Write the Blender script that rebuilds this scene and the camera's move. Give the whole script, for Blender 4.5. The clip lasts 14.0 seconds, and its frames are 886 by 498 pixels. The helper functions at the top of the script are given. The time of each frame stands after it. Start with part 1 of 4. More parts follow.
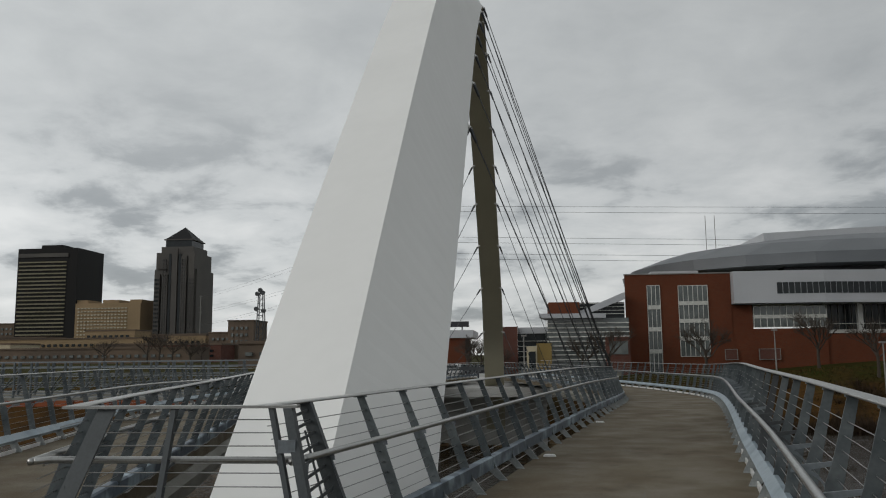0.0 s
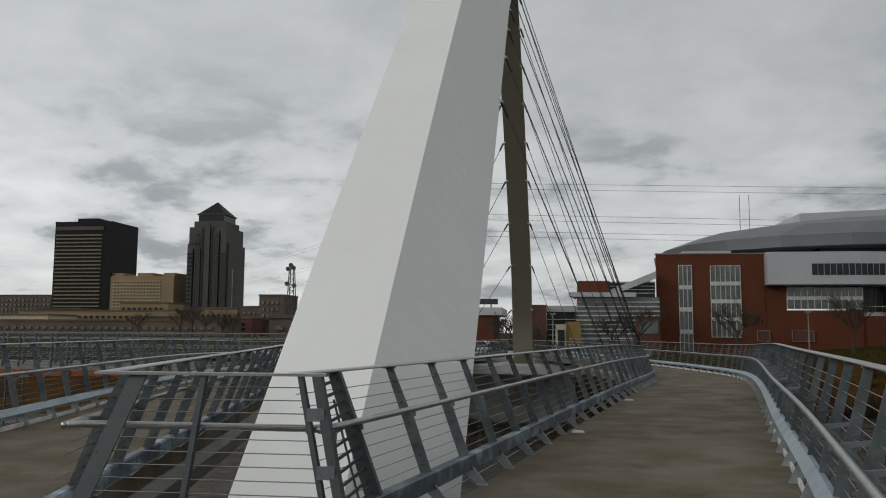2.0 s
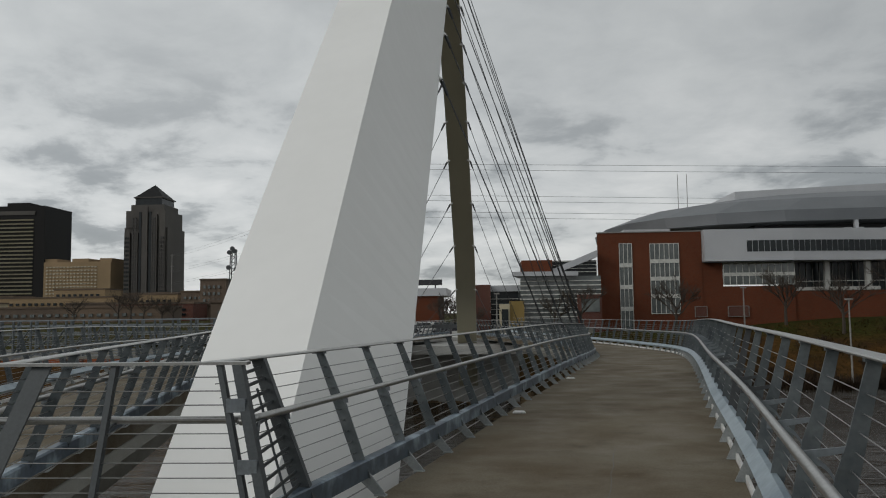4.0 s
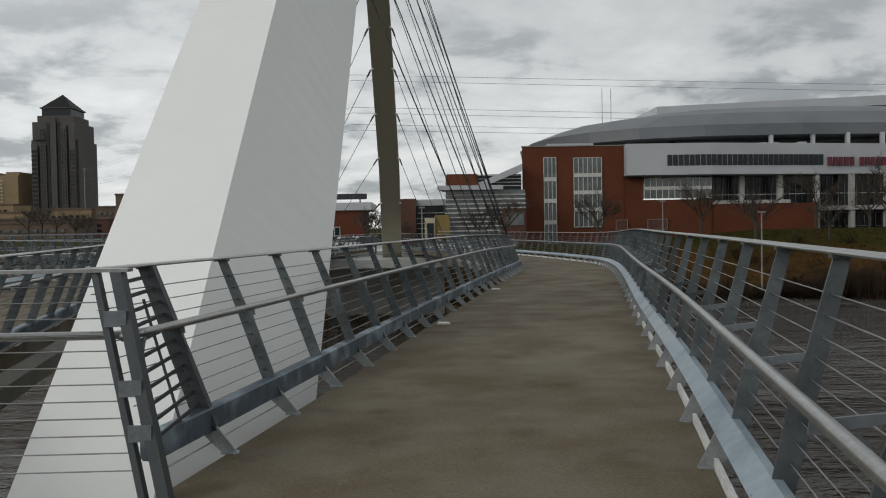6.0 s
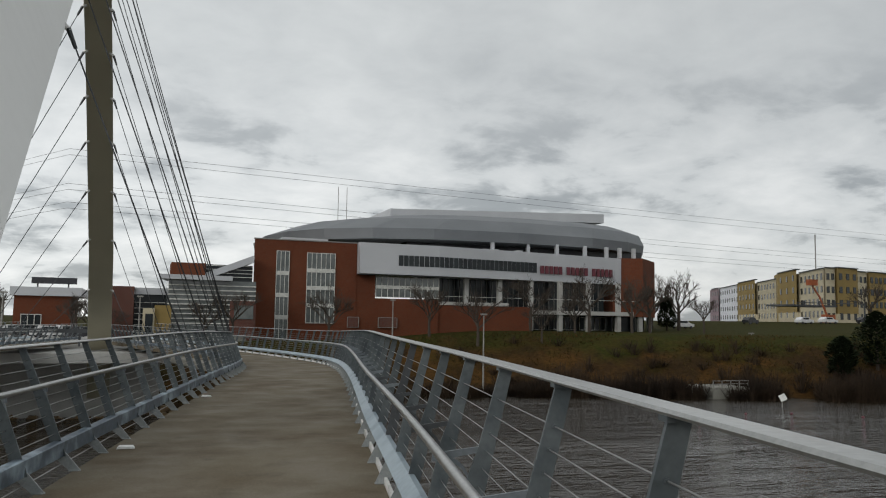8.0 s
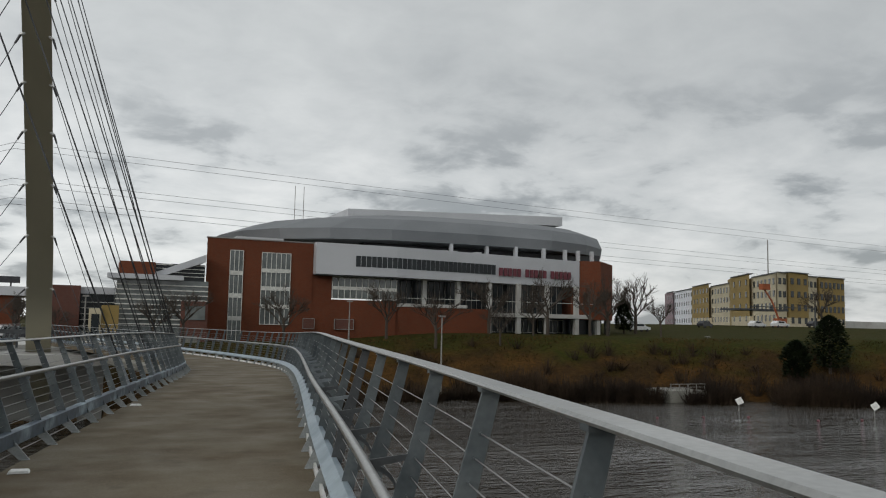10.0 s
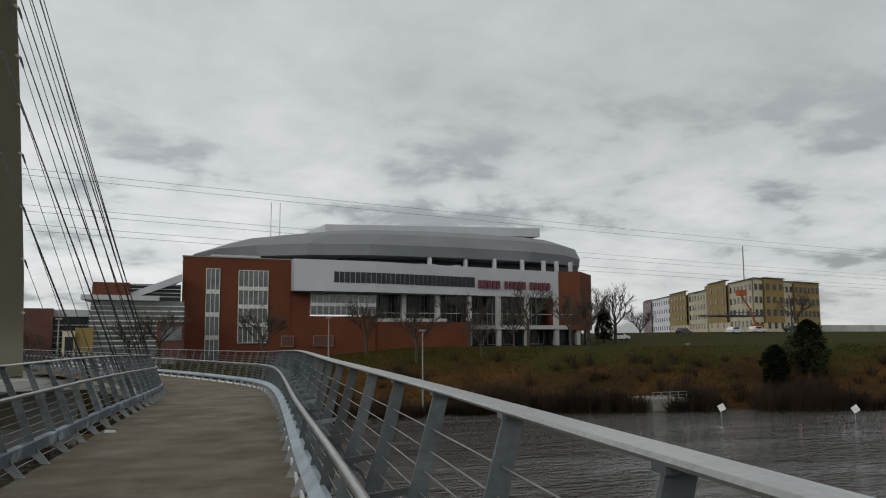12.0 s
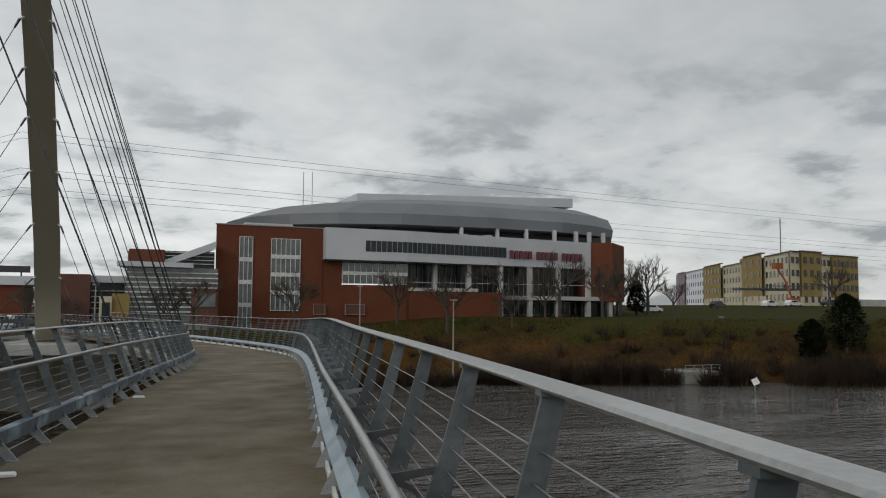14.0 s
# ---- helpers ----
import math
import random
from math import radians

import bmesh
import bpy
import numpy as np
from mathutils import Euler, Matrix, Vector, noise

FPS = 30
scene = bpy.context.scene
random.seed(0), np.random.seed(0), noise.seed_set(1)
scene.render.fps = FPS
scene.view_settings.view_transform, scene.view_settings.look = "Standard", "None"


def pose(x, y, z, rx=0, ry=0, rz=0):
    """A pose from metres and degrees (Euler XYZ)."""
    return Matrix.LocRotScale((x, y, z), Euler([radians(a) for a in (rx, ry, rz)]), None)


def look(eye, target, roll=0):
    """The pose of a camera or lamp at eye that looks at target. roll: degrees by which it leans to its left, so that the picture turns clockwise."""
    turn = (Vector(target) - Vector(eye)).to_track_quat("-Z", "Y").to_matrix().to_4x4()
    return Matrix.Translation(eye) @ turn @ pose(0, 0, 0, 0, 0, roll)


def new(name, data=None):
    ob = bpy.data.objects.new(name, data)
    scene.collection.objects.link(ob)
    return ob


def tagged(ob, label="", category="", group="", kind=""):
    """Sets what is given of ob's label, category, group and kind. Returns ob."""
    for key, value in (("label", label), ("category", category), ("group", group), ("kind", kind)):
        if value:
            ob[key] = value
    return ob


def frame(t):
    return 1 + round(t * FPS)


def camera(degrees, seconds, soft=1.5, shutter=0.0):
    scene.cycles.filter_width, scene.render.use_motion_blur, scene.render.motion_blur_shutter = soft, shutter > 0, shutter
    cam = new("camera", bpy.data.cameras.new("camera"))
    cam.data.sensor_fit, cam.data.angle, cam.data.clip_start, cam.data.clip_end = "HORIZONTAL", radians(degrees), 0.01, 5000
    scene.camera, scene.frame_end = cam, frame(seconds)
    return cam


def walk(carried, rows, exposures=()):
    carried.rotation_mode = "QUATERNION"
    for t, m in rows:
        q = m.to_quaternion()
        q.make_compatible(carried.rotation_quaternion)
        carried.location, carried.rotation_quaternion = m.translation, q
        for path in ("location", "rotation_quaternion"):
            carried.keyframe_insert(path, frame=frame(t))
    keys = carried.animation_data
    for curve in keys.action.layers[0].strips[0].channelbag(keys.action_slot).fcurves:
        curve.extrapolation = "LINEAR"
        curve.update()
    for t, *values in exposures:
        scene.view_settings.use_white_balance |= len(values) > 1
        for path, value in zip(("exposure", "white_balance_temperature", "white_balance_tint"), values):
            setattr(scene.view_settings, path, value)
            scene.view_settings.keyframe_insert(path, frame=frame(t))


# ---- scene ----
cam = camera(57.7, 14.0, soft=1.1)
PATH = [
    (0, (0.527, 0.915, 1.779), (0.345, 2.89, 2.04), -0.6),
    (0.5, (0.533, 0.879, 1.75), (0.336, 2.854, 2.0), -0.8),
    (1, (0.506, 0.937, 1.764), (0.313, 2.914, 1.997), -0.2),
    (1.5, (0.471, 1.02, 1.756), (0.289, 3.003, 1.941), -0.2),
    (2, (0.508, 1.003, 1.731), (0.252, 2.975, 1.936), 0.3),
    (2.5, (0.571, 1.124, 1.747), (0.354, 3.1, 1.964), 0.8),
    (3, (0.565, 1.256, 1.744), (0.414, 3.242, 1.925), -0.2),
    (5.5, (0.633, 1.67, 1.691), (0.553, 3.664, 1.825), -1.1),
    (6, (0.619, 2.092, 1.626), (0.681, 4.09, 1.57), -1.0),
    (6.5, (0.636, 2.536, 1.666), (0.597, 4.533, 1.561), -1.0),
    (7, (0.706, 2.96, 1.672), (0.733, 4.96, 1.63), -0.7),
    (7.5, (0.919, 3.449, 1.729), (1.225, 5.425, 1.759), 1.2),
    (8, (1.101, 3.842, 1.737), (1.802, 5.707, 1.916), 0.9),
    (8.5, (1.267, 4.17, 1.741), (2.021, 6.016, 1.899), 0.8),
    (11, (1.715, 5.729, 1.721), (2.556, 7.529, 1.944), 0.4),
    (11.5, (1.66, 5.766, 1.753), (2.495, 7.569, 1.985), -0.9),
    (12, (1.705, 5.747, 1.741), (2.551, 7.546, 1.961), -0.3),
    (12.5, (1.751, 5.791, 1.771), (2.561, 7.609, 1.968), 1.0),
    (13, (1.808, 5.853, 1.731), (2.571, 7.69, 1.938), -0.3),
    (13.5, (1.814, 5.988, 1.744), (2.556, 7.836, 1.936), -0.3),
    (14, (1.87, 6.102, 1.727), (2.647, 7.939, 1.873), 0.4),
]
walk(cam, [(t, look(eye, target, roll)) for t, eye, target, roll in PATH],
     [(0, -0.55), (3.2, -0.55), (5.5, -0.48), (6.0, -0.32), (6.5, -0.06), (7.0, -0.06), (7.5, -0.10), (8.5, -0.14), (11, -0.26), (14, -0.25)])

# ---- light: an overcast sky with broken cloud, and a weak, wide sun ----
world = bpy.data.worlds.new("overcast")
scene.world = world
world.use_nodes = True
wn, wl = world.node_tree.nodes, world.node_tree.links
wn.clear()


def wnode(kind, **sets):
    n = wn.new(kind)
    for k, v in sets.items():
        n.inputs[k].default_value = v
    return n


sky = wn.new("ShaderNodeTexSky")
sky.sky_type = "NISHITA"
sky.sun_disc = False
sky.sun_elevation, sky.sun_rotation = radians(27), radians(239)
coord = wn.new("ShaderNodeTexCoord")
sep = wn.new("ShaderNodeSeparateXYZ")
wl.new(coord.outputs["Generated"], sep.inputs[0])
# clouds lie on a flat layer: x/z and y/z of the view ray
up = wn.new("ShaderNodeMath"); up.operation = "MAXIMUM"; up.inputs[1].default_value = 0.0
wl.new(sep.outputs["Z"], up.inputs[0])
lift = wn.new("ShaderNodeMath"); lift.operation = "ADD"; lift.inputs[1].default_value = 0.24
wl.new(up.outputs[0], lift.inputs[0])
dx = wn.new("ShaderNodeMath"); dx.operation = "DIVIDE"
dy = wn.new("ShaderNodeMath"); dy.operation = "DIVIDE"
wl.new(sep.outputs["X"], dx.inputs[0]); wl.new(lift.outputs[0], dx.inputs[1])
wl.new(sep.outputs["Y"], dy.inputs[0]); wl.new(lift.outputs[0], dy.inputs[1])
layer = wn.new("ShaderNodeCombineXYZ")
wl.new(dx.outputs[0], layer.inputs[0]); wl.new(dy.outputs[0], layer.inputs[1])
big = wnode("ShaderNodeTexNoise", Scale=1.35, Detail=6.0, Roughness=0.52, Distortion=0.15)
fine = wnode("ShaderNodeTexNoise", Scale=3.9, Detail=7.0, Roughness=0.58, Distortion=0.25)
wl.new(layer.outputs[0], big.inputs["Vector"]); wl.new(layer.outputs[0], fine.inputs["Vector"])
mixf = wn.new("ShaderNodeMath"); mixf.operation = "MULTIPLY_ADD"; mixf.inputs[1].default_value = 0.42
half = wn.new("ShaderNodeMath"); half.operation = "MULTIPLY"; half.inputs[1].default_value = 0.58
wl.new(big.outputs["Fac"], half.inputs[0]); wl.new(fine.outputs["Fac"], mixf.inputs[0]); wl.new(half.outputs[0], mixf.inputs[2])


def cloud_ramp(*stops):
    r = wn.new("ShaderNodeValToRGB")
    while len(r.color_ramp.elements) < len(stops):
        r.color_ramp.elements.new(0.5)
    for e, (p, c) in zip(r.color_ramp.elements, stops):
        e.position, e.color = p, (*c, 1)
    wl.new(mixf.outputs[0], r.inputs["Fac"])
    return r.outputs["Color"]


# an even sheet overhead; broken clumps with bright gaps low over the horizon
sheet = cloud_ramp((0.38, (0.70, 0.725, 0.725)), (0.66, (0.50, 0.525, 0.535)))
clumps = cloud_ramp((0.40, (0.89, 0.905, 0.90)), (0.52, (0.71, 0.735, 0.74)), (0.58, (0.40, 0.425, 0.44)), (0.70, (0.32, 0.345, 0.36)))
low_sky = wn.new("ShaderNodeMapRange"); low_sky.interpolation_type = "SMOOTHSTEP"
low_sky.inputs["From Min"].default_value, low_sky.inputs["From Max"].default_value = 0.34, 0.12
wl.new(sep.outputs["Z"], low_sky.inputs["Value"])
ramp = wn.new("ShaderNodeMix"); ramp.data_type = "RGBA"
wl.new(low_sky.outputs["Result"], ramp.inputs["Factor"])
wl.new(sheet, ramp.inputs["A"]); wl.new(clumps, ramp.inputs["B"])
mix = wn.new("ShaderNodeMix"); mix.data_type = "RGBA"; mix.inputs["Factor"].default_value = 0.93
scaled = wn.new("ShaderNodeVectorMath"); scaled.operation = "SCALE"; scaled.inputs["Scale"].default_value = 0.10
wl.new(sky.outputs[0], scaled.inputs[0])
wl.new(scaled.outputs[0], mix.inputs["A"]); wl.new(ramp.outputs["Result"], mix.inputs["B"])
bg = wnode("ShaderNodeBackground", Strength=1.0)
glow = wn.new("ShaderNodeMapRange")
glow.inputs["From Min"].default_value, glow.inputs["From Max"].default_value = 0.6, -0.7
glow.inputs["To Min"].default_value, glow.inputs["To Max"].default_value = 0.95, 1.36
wl.new(sep.outputs["X"], glow.inputs["Value"])
wl.new(glow.outputs["Result"], bg.inputs["Strength"])
wl.new(mix.outputs["Result"], bg.inputs["Color"])
wl.new(bg.outputs[0], wn.new("ShaderNodeOutputWorld").inputs["Surface"])

sun = new("sun", bpy.data.lights.new("sun", "SUN"))
sun.data.energy, sun.data.angle, sun.data.color = 0.95, radians(22), (1.0, 0.96, 0.9)
sun.matrix_world = look((-75, -45, 45), (0, 0, 0))


# ---- materials ----
def material(name, base, rough=0.6, metal=0.0, second=None, scale=3.0, contrast=(0.35, 0.65), fine_scale=40.0,
             fine_amount=0.15, bump=0.0, bump_scale=60.0, per_object=0.0, stretch=(1, 1, 1), spec=0.5):
    m = bpy.data.materials.new(name)
    m.use_nodes = True
    n, l = m.node_tree.nodes, m.node_tree.links
    b = n["Principled BSDF"]
    b.inputs["Roughness"].default_value, b.inputs["Metallic"].default_value = rough, metal
    b.inputs["Specular IOR Level"].default_value = spec
    second = second or tuple(c * 0.75 for c in base)
    tc = n.new("ShaderNodeTexCoord")
    mp = n.new("ShaderNodeMapping"); mp.inputs["Scale"].default_value = stretch
    geo = n.new("ShaderNodeNewGeometry")
    l.new(geo.outputs["Position"], mp.inputs["Vector"])
    n1 = n.new("ShaderNodeTexNoise"); n1.inputs["Scale"].default_value = scale; n1.inputs["Detail"].default_value = 6
    n2 = n.new("ShaderNodeTexNoise"); n2.inputs["Scale"].default_value = fine_scale; n2.inputs["Detail"].default_value = 3
    l.new(mp.outputs[0], n1.inputs["Vector"]); l.new(mp.outputs[0], n2.inputs["Vector"])
    r = n.new("ShaderNodeValToRGB")
    r.color_ramp.elements[0].position, r.color_ramp.elements[1].position = contrast
    r.color_ramp.elements[0].color, r.color_ramp.elements[1].color = (*base, 1), (*second, 1)
    l.new(n1.outputs["Fac"], r.inputs["Fac"])
    mr = n.new("ShaderNodeMapRange")
    mr.inputs["To Min"].default_value, mr.inputs["To Max"].default_value = 1 - fine_amount, 1 + fine_amount
    mr.inputs["From Min"].default_value, mr.inputs["From Max"].default_value = 0.25, 0.75
    l.new(n2.outputs["Fac"], mr.inputs["Value"])
    sc = n.new("ShaderNodeVectorMath"); sc.operation = "SCALE"
    l.new(r.outputs["Color"], sc.inputs[0]); l.new(mr.outputs["Result"], sc.inputs["Scale"])
    out = sc.outputs[0]
    if per_object:
        oi = n.new("ShaderNodeObjectInfo")
        pr = n.new("ShaderNodeMapRange")
        pr.inputs["To Min"].default_value, pr.inputs["To Max"].default_value = 1 - per_object, 1 + per_object
        l.new(oi.outputs["Random"], pr.inputs["Value"])
        s2 = n.new("ShaderNodeVectorMath"); s2.operation = "SCALE"
        l.new(out, s2.inputs[0]); l.new(pr.outputs["Result"], s2.inputs["Scale"])
        out = s2.outputs[0]
    l.new(out, b.inputs["Base Color"])
    if bump:
        bp = n.new("ShaderNodeBump"); bp.inputs["Strength"].default_value = bump; bp.inputs["Distance"].default_value = 0.02
        n3 = n.new("ShaderNodeTexNoise"); n3.inputs["Scale"].default_value = bump_scale; n3.inputs["Detail"].default_value = 4
        l.new(mp.outputs[0], n3.inputs["Vector"]); l.new(n3.outputs["Fac"], bp.inputs["Height"])
        l.new(bp.outputs[0], b.inputs["Normal"])
    return m


def brick_material(name, a, b_col, mortar, size=1.0):
    m = bpy.data.materials.new(name)
    m.use_nodes = True
    n, l = m.node_tree.nodes, m.node_tree.links
    b = n["Principled BSDF"]; b.inputs["Roughness"].default_value = 0.85; b.inputs["Specular IOR Level"].default_value = 0.2
    geo = n.new("ShaderNodeNewGeometry")
    sp = n.new("ShaderNodeSeparateXYZ"); l.new(geo.outputs["Position"], sp.inputs[0])
    ad = n.new("ShaderNodeMath"); ad.operation = "ADD"; l.new(sp.outputs["X"], ad.inputs[0]); l.new(sp.outputs["Y"], ad.inputs[1])
    cb = n.new("ShaderNodeCombineXYZ"); l.new(ad.outputs[0], cb.inputs[0]); l.new(sp.outputs["Z"], cb.inputs[1])
    br = n.new("ShaderNodeTexBrick"); br.inputs["Scale"].default_value = 1.0
    br.inputs["Color1"].default_value, br.inputs["Color2"].default_value, br.inputs["Mortar"].default_value = (*a, 1), (*b_col, 1), (*mortar, 1)
    br.inputs["Brick Width"].default_value, br.inputs["Row Height"].default_value, br.inputs["Mortar Size"].default_value = 0.3 * size, 0.1 * size, 0.012 * size
    l.new(cb.outputs[0], br.inputs["Vector"])
    nz = n.new("ShaderNodeTexNoise"); nz.inputs["Scale"].default_value = 0.25; nz.inputs["Detail"].default_value = 5
    l.new(geo.outputs["Position"], nz.inputs["Vector"])
    mr = n.new("ShaderNodeMapRange"); mr.inputs["To Min"].default_value, mr.inputs["To Max"].default_value = 0.7, 1.3
    l.new(nz.outputs["Fac"], mr.inputs["Value"])
    sc = n.new("ShaderNodeVectorMath"); sc.operation = "SCALE"
    l.new(br.outputs["Color"], sc.inputs[0]); l.new(mr.outputs["Result"], sc.inputs["Scale"])
    l.new(sc.outputs[0], b.inputs["Base Color"])
    return m


def two_tone(name, rough, spec=0.5):
    """Starts a material: its nodes, links, shader, position and a helper that makes noise with a range."""
    m = bpy.data.materials.new(name)
    m.use_nodes = True
    n, l = m.node_tree.nodes, m.node_tree.links
    b = n["Principled BSDF"]
    b.inputs["Roughness"].default_value = rough
    b.inputs["Specular IOR Level"].default_value = spec
    pos = n.new("ShaderNodeNewGeometry").outputs["Position"]

    def noise_range(scale, lo, hi, f0=0.35, f1=0.65, detail=5.0, stretch=(1, 1, 1), turn=0.0, rough_=0.55):
        mp = n.new("ShaderNodeMapping"); mp.inputs["Scale"].default_value = stretch; mp.inputs["Rotation"].default_value = (0, 0, radians(turn))
        l.new(pos, mp.inputs["Vector"])
        t = n.new("ShaderNodeTexNoise"); t.inputs["Scale"].default_value = scale; t.inputs["Detail"].default_value = detail; t.inputs["Roughness"].default_value = rough_
        l.new(mp.outputs[0], t.inputs["Vector"])
        r = n.new("ShaderNodeMapRange")
        r.inputs["From Min"].default_value, r.inputs["From Max"].default_value = f0, f1
        r.inputs["To Min"].default_value, r.inputs["To Max"].default_value = lo, hi
        l.new(t.outputs["Fac"], r.inputs["Value"])
        return r.outputs["Result"]

    def blend(factor, a, c):
        x = n.new("ShaderNodeMix"); x.data_type = "RGBA"
        l.new(factor, x.inputs["Factor"])
        for key, value in (("A", a), ("B", c)):
            if isinstance(value, tuple):
                x.inputs[key].default_value = (*value, 1)
            else:
                l.new(value, x.inputs[key])
        return x.outputs["Result"]

    def times(colour, factor):
        v = n.new("ShaderNodeVectorMath"); v.operation = "SCALE"
        l.new(colour, v.inputs[0]); l.new(factor, v.inputs["Scale"])
        return v.outputs[0]
    return m, n, l, b, pos, noise_range, blend, times


def deck_material():
    """Brown-grey concrete: rusty stains, pale worn bands across the deck, dark damp spots and grit."""
    m, n, l, b, pos, noise_range, blend, times = two_tone("deck_concrete", 0.75, 0.2)
    col = blend(noise_range(0.55, 0, 1, 0.38, 0.66), (0.150, 0.126, 0.088), (0.108, 0.083, 0.052))
    col = blend(noise_range(0.5, 0, 0.6, 0.50, 0.72, 6, (0.9, 1.2, 1), 12), col, (0.185, 0.166, 0.128))
    col = blend(noise_range(1.7, 0, 0.55, 0.56, 0.74, 6), col, (0.064, 0.051, 0.032))
    col = blend(noise_range(6.0, 0, 0.35, 0.6, 0.75, 4), col, (0.20, 0.178, 0.135))
    col = times(col, noise_range(38.0, 0.80, 1.20, 0.3, 0.7, 3))
    l.new(col, b.inputs["Base Color"])
    l.new(noise_range(1.1, 0.62, 0.92), b.inputs["Roughness"])
    bp = n.new("ShaderNodeBump"); bp.inputs["Strength"].default_value = 0.25; bp.inputs["Distance"].default_value = 0.01
    l.new(noise_range(80.0, 0, 1, 0.2, 0.8, 4), bp.inputs["Height"]); l.new(bp.outputs[0], b.inputs["Normal"])
    return m


def grass_material():
    """Green lawn on the flat ground, dry brown sward where the bank falls to the river."""
    m, n, l, b, pos, noise_range, blend, times = two_tone("winter_grass", 0.95, 0.05)
    sp = n.new("ShaderNodeSeparateXYZ"); l.new(pos, sp.inputs[0])
    add = n.new("ShaderNodeMath"); add.operation = "ADD"
    l.new(sp.outputs["Z"], add.inputs[0]); l.new(noise_range(0.16, -1.8, 1.8, 0.3, 0.7), add.inputs[1])
    dry = n.new("ShaderNodeMapRange")
    dry.inputs["From Min"].default_value, dry.inputs["From Max"].default_value = -0.9, -3.0
    l.new(add.outputs[0], dry.inputs["Value"])
    green = blend(noise_range(0.35, 0, 1), (0.026, 0.031, 0.005), (0.040, 0.033, 0.008))
    brown = blend(noise_range(0.22, 0, 1, 0.4, 0.6), (0.066, 0.034, 0.010), (0.032, 0.019, 0.008))
    col = times(blend(dry.outputs["Result"], green, brown), noise_range(2.2, 0.65, 1.35, 0.3, 0.7))
    l.new(col, b.inputs["Base Color"])
    bp = n.new("ShaderNodeBump"); bp.inputs["Strength"].default_value = 0.5; bp.inputs["Distance"].default_value = 0.05
    l.new(noise_range(4.0, 0, 1), bp.inputs["Height"]); l.new(bp.outputs[0], b.inputs["Normal"])
    return m


CONCRETE = deck_material()
PLAZA = material("pale_concrete", (0.46, 0.46, 0.44), 0.85, 0, (0.34, 0.33, 0.31), 0.3)
GIRDER = material("weathered_girder", (0.24, 0.235, 0.205), 0.7, 0, (0.17, 0.165, 0.14), 0.8)
GALV = material("galvanized_steel", (0.20, 0.225, 0.24), 0.45, 0.45, (0.16, 0.18, 0.20), 3.0, (0.35, 0.65), 28, 0.18, per_object=0.10)
BEAMGALV = material("bright_galvanized_beam", (0.10, 0.13, 0.165), 0.42, 0.4, (0.33, 0.41, 0.47), 1.9, (0.50, 0.63), 9, 0.30, per_object=0.08)
# outer beams: the same steel, with sky light put in as a paler colour
BEAMSKYLIT = material("skylit_galvanized_beam", (0.34, 0.41, 0.455), 0.42, 0.4, (0.22, 0.28, 0.33), 2.0, (0.45, 0.68), 15, 0.12)
GUSSET = material("pale_gusset_steel", (0.34, 0.36, 0.36), 0.5, 0.3, (0.24, 0.26, 0.26), 4.0, per_object=0.08)
POST = material("post_steel", (0.125, 0.142, 0.148), 0.5, 0.35, (0.065, 0.078, 0.085), 4.0, (0.35, 0.65), 30, 0.15, per_object=0.16)
FORKPOST = material("dark_fork_steel", (0.060, 0.068, 0.072), 0.5, 0.35, (0.055, 0.062, 0.066), 4.0)
DARKPOST = material("dark_primed_steel", (0.07, 0.075, 0.08), 0.55, 0.3, None, 4.0)
HAND = material("stainless_handrail", (0.43, 0.43, 0.42), 0.32, 0.9, (0.38, 0.38, 0.37), 5.0)
WIRE = material("stainless_cable", (0.30, 0.30, 0.29), 0.4, 0.8)
WHITE = material("white_arch_paint", (0.80, 0.80, 0.78), 0.5, 0, (0.76, 0.76, 0.74), 0.35, (0.3, 0.7), 3.0, 0.012, 0.04, 1.5)
# shade on the white arch's inner face, put into an olive colour
SOFFIT_SHADE = material("olive_soffit_shade", (0.47, 0.44, 0.32), 0.6, 0, (0.42, 0.39, 0.285), 0.3)
STRIP = material("white_edge_strip", (0.82, 0.82, 0.80), 0.5)
CABLE = material("dark_hanger_cable", (0.06, 0.063, 0.068), 0.5, 0.3)
CLIP = material("white_clip", (0.75, 0.75, 0.73), 0.5)
BRICK = brick_material("red_brick", (0.140, 0.038, 0.016), (0.112, 0.030, 0.013), (0.11, 0.055, 0.034))
DARKBRICK = brick_material("dark_brick", (0.13, 0.05, 0.035), (0.10, 0.04, 0.03), (0.12, 0.08, 0.07))
PANEL = material("pale_metal_panel", (0.50, 0.51, 0.53), 0.45, 0.2, (0.45, 0.46, 0.48), 0.2)
ROOF = material("grey_roof_metal", (0.17, 0.18, 0.19), 0.55, 0.2, (0.13, 0.14, 0.15), 0.12, per_object=0.0)
GLASS = material("dark_window_glass", (0.020, 0.026, 0.028), 0.18, 0, (0.012, 0.015, 0.018), 0.5, spec=0.3)
PALEGLASS = material("blinds_behind_glass", (0.13, 0.145, 0.14), 0.15, 0, (0.06, 0.072, 0.07), 0.6, spec=0.8)
MULLION = material("white_mullion", (0.62, 0.62, 0.58), 0.5)
HOTELWIN = material("pale_hotel_blinds", (0.60, 0.57, 0.46), 0.4)
DUSKGLASS = material("dim_tower_glass", (0.05, 0.05, 0.048), 0.3, 0, (0.03, 0.03, 0.03), 0.3)
GRASS = grass_material()
RIPRAP = material("brown_riprap", (0.20, 0.135, 0.07), 0.9, 0, (0.09, 0.065, 0.04), 0.5, (0.4, 0.6), 6.0, 0.2)
ASPHALT = material("asphalt", (0.06, 0.06, 0.06), 0.9)
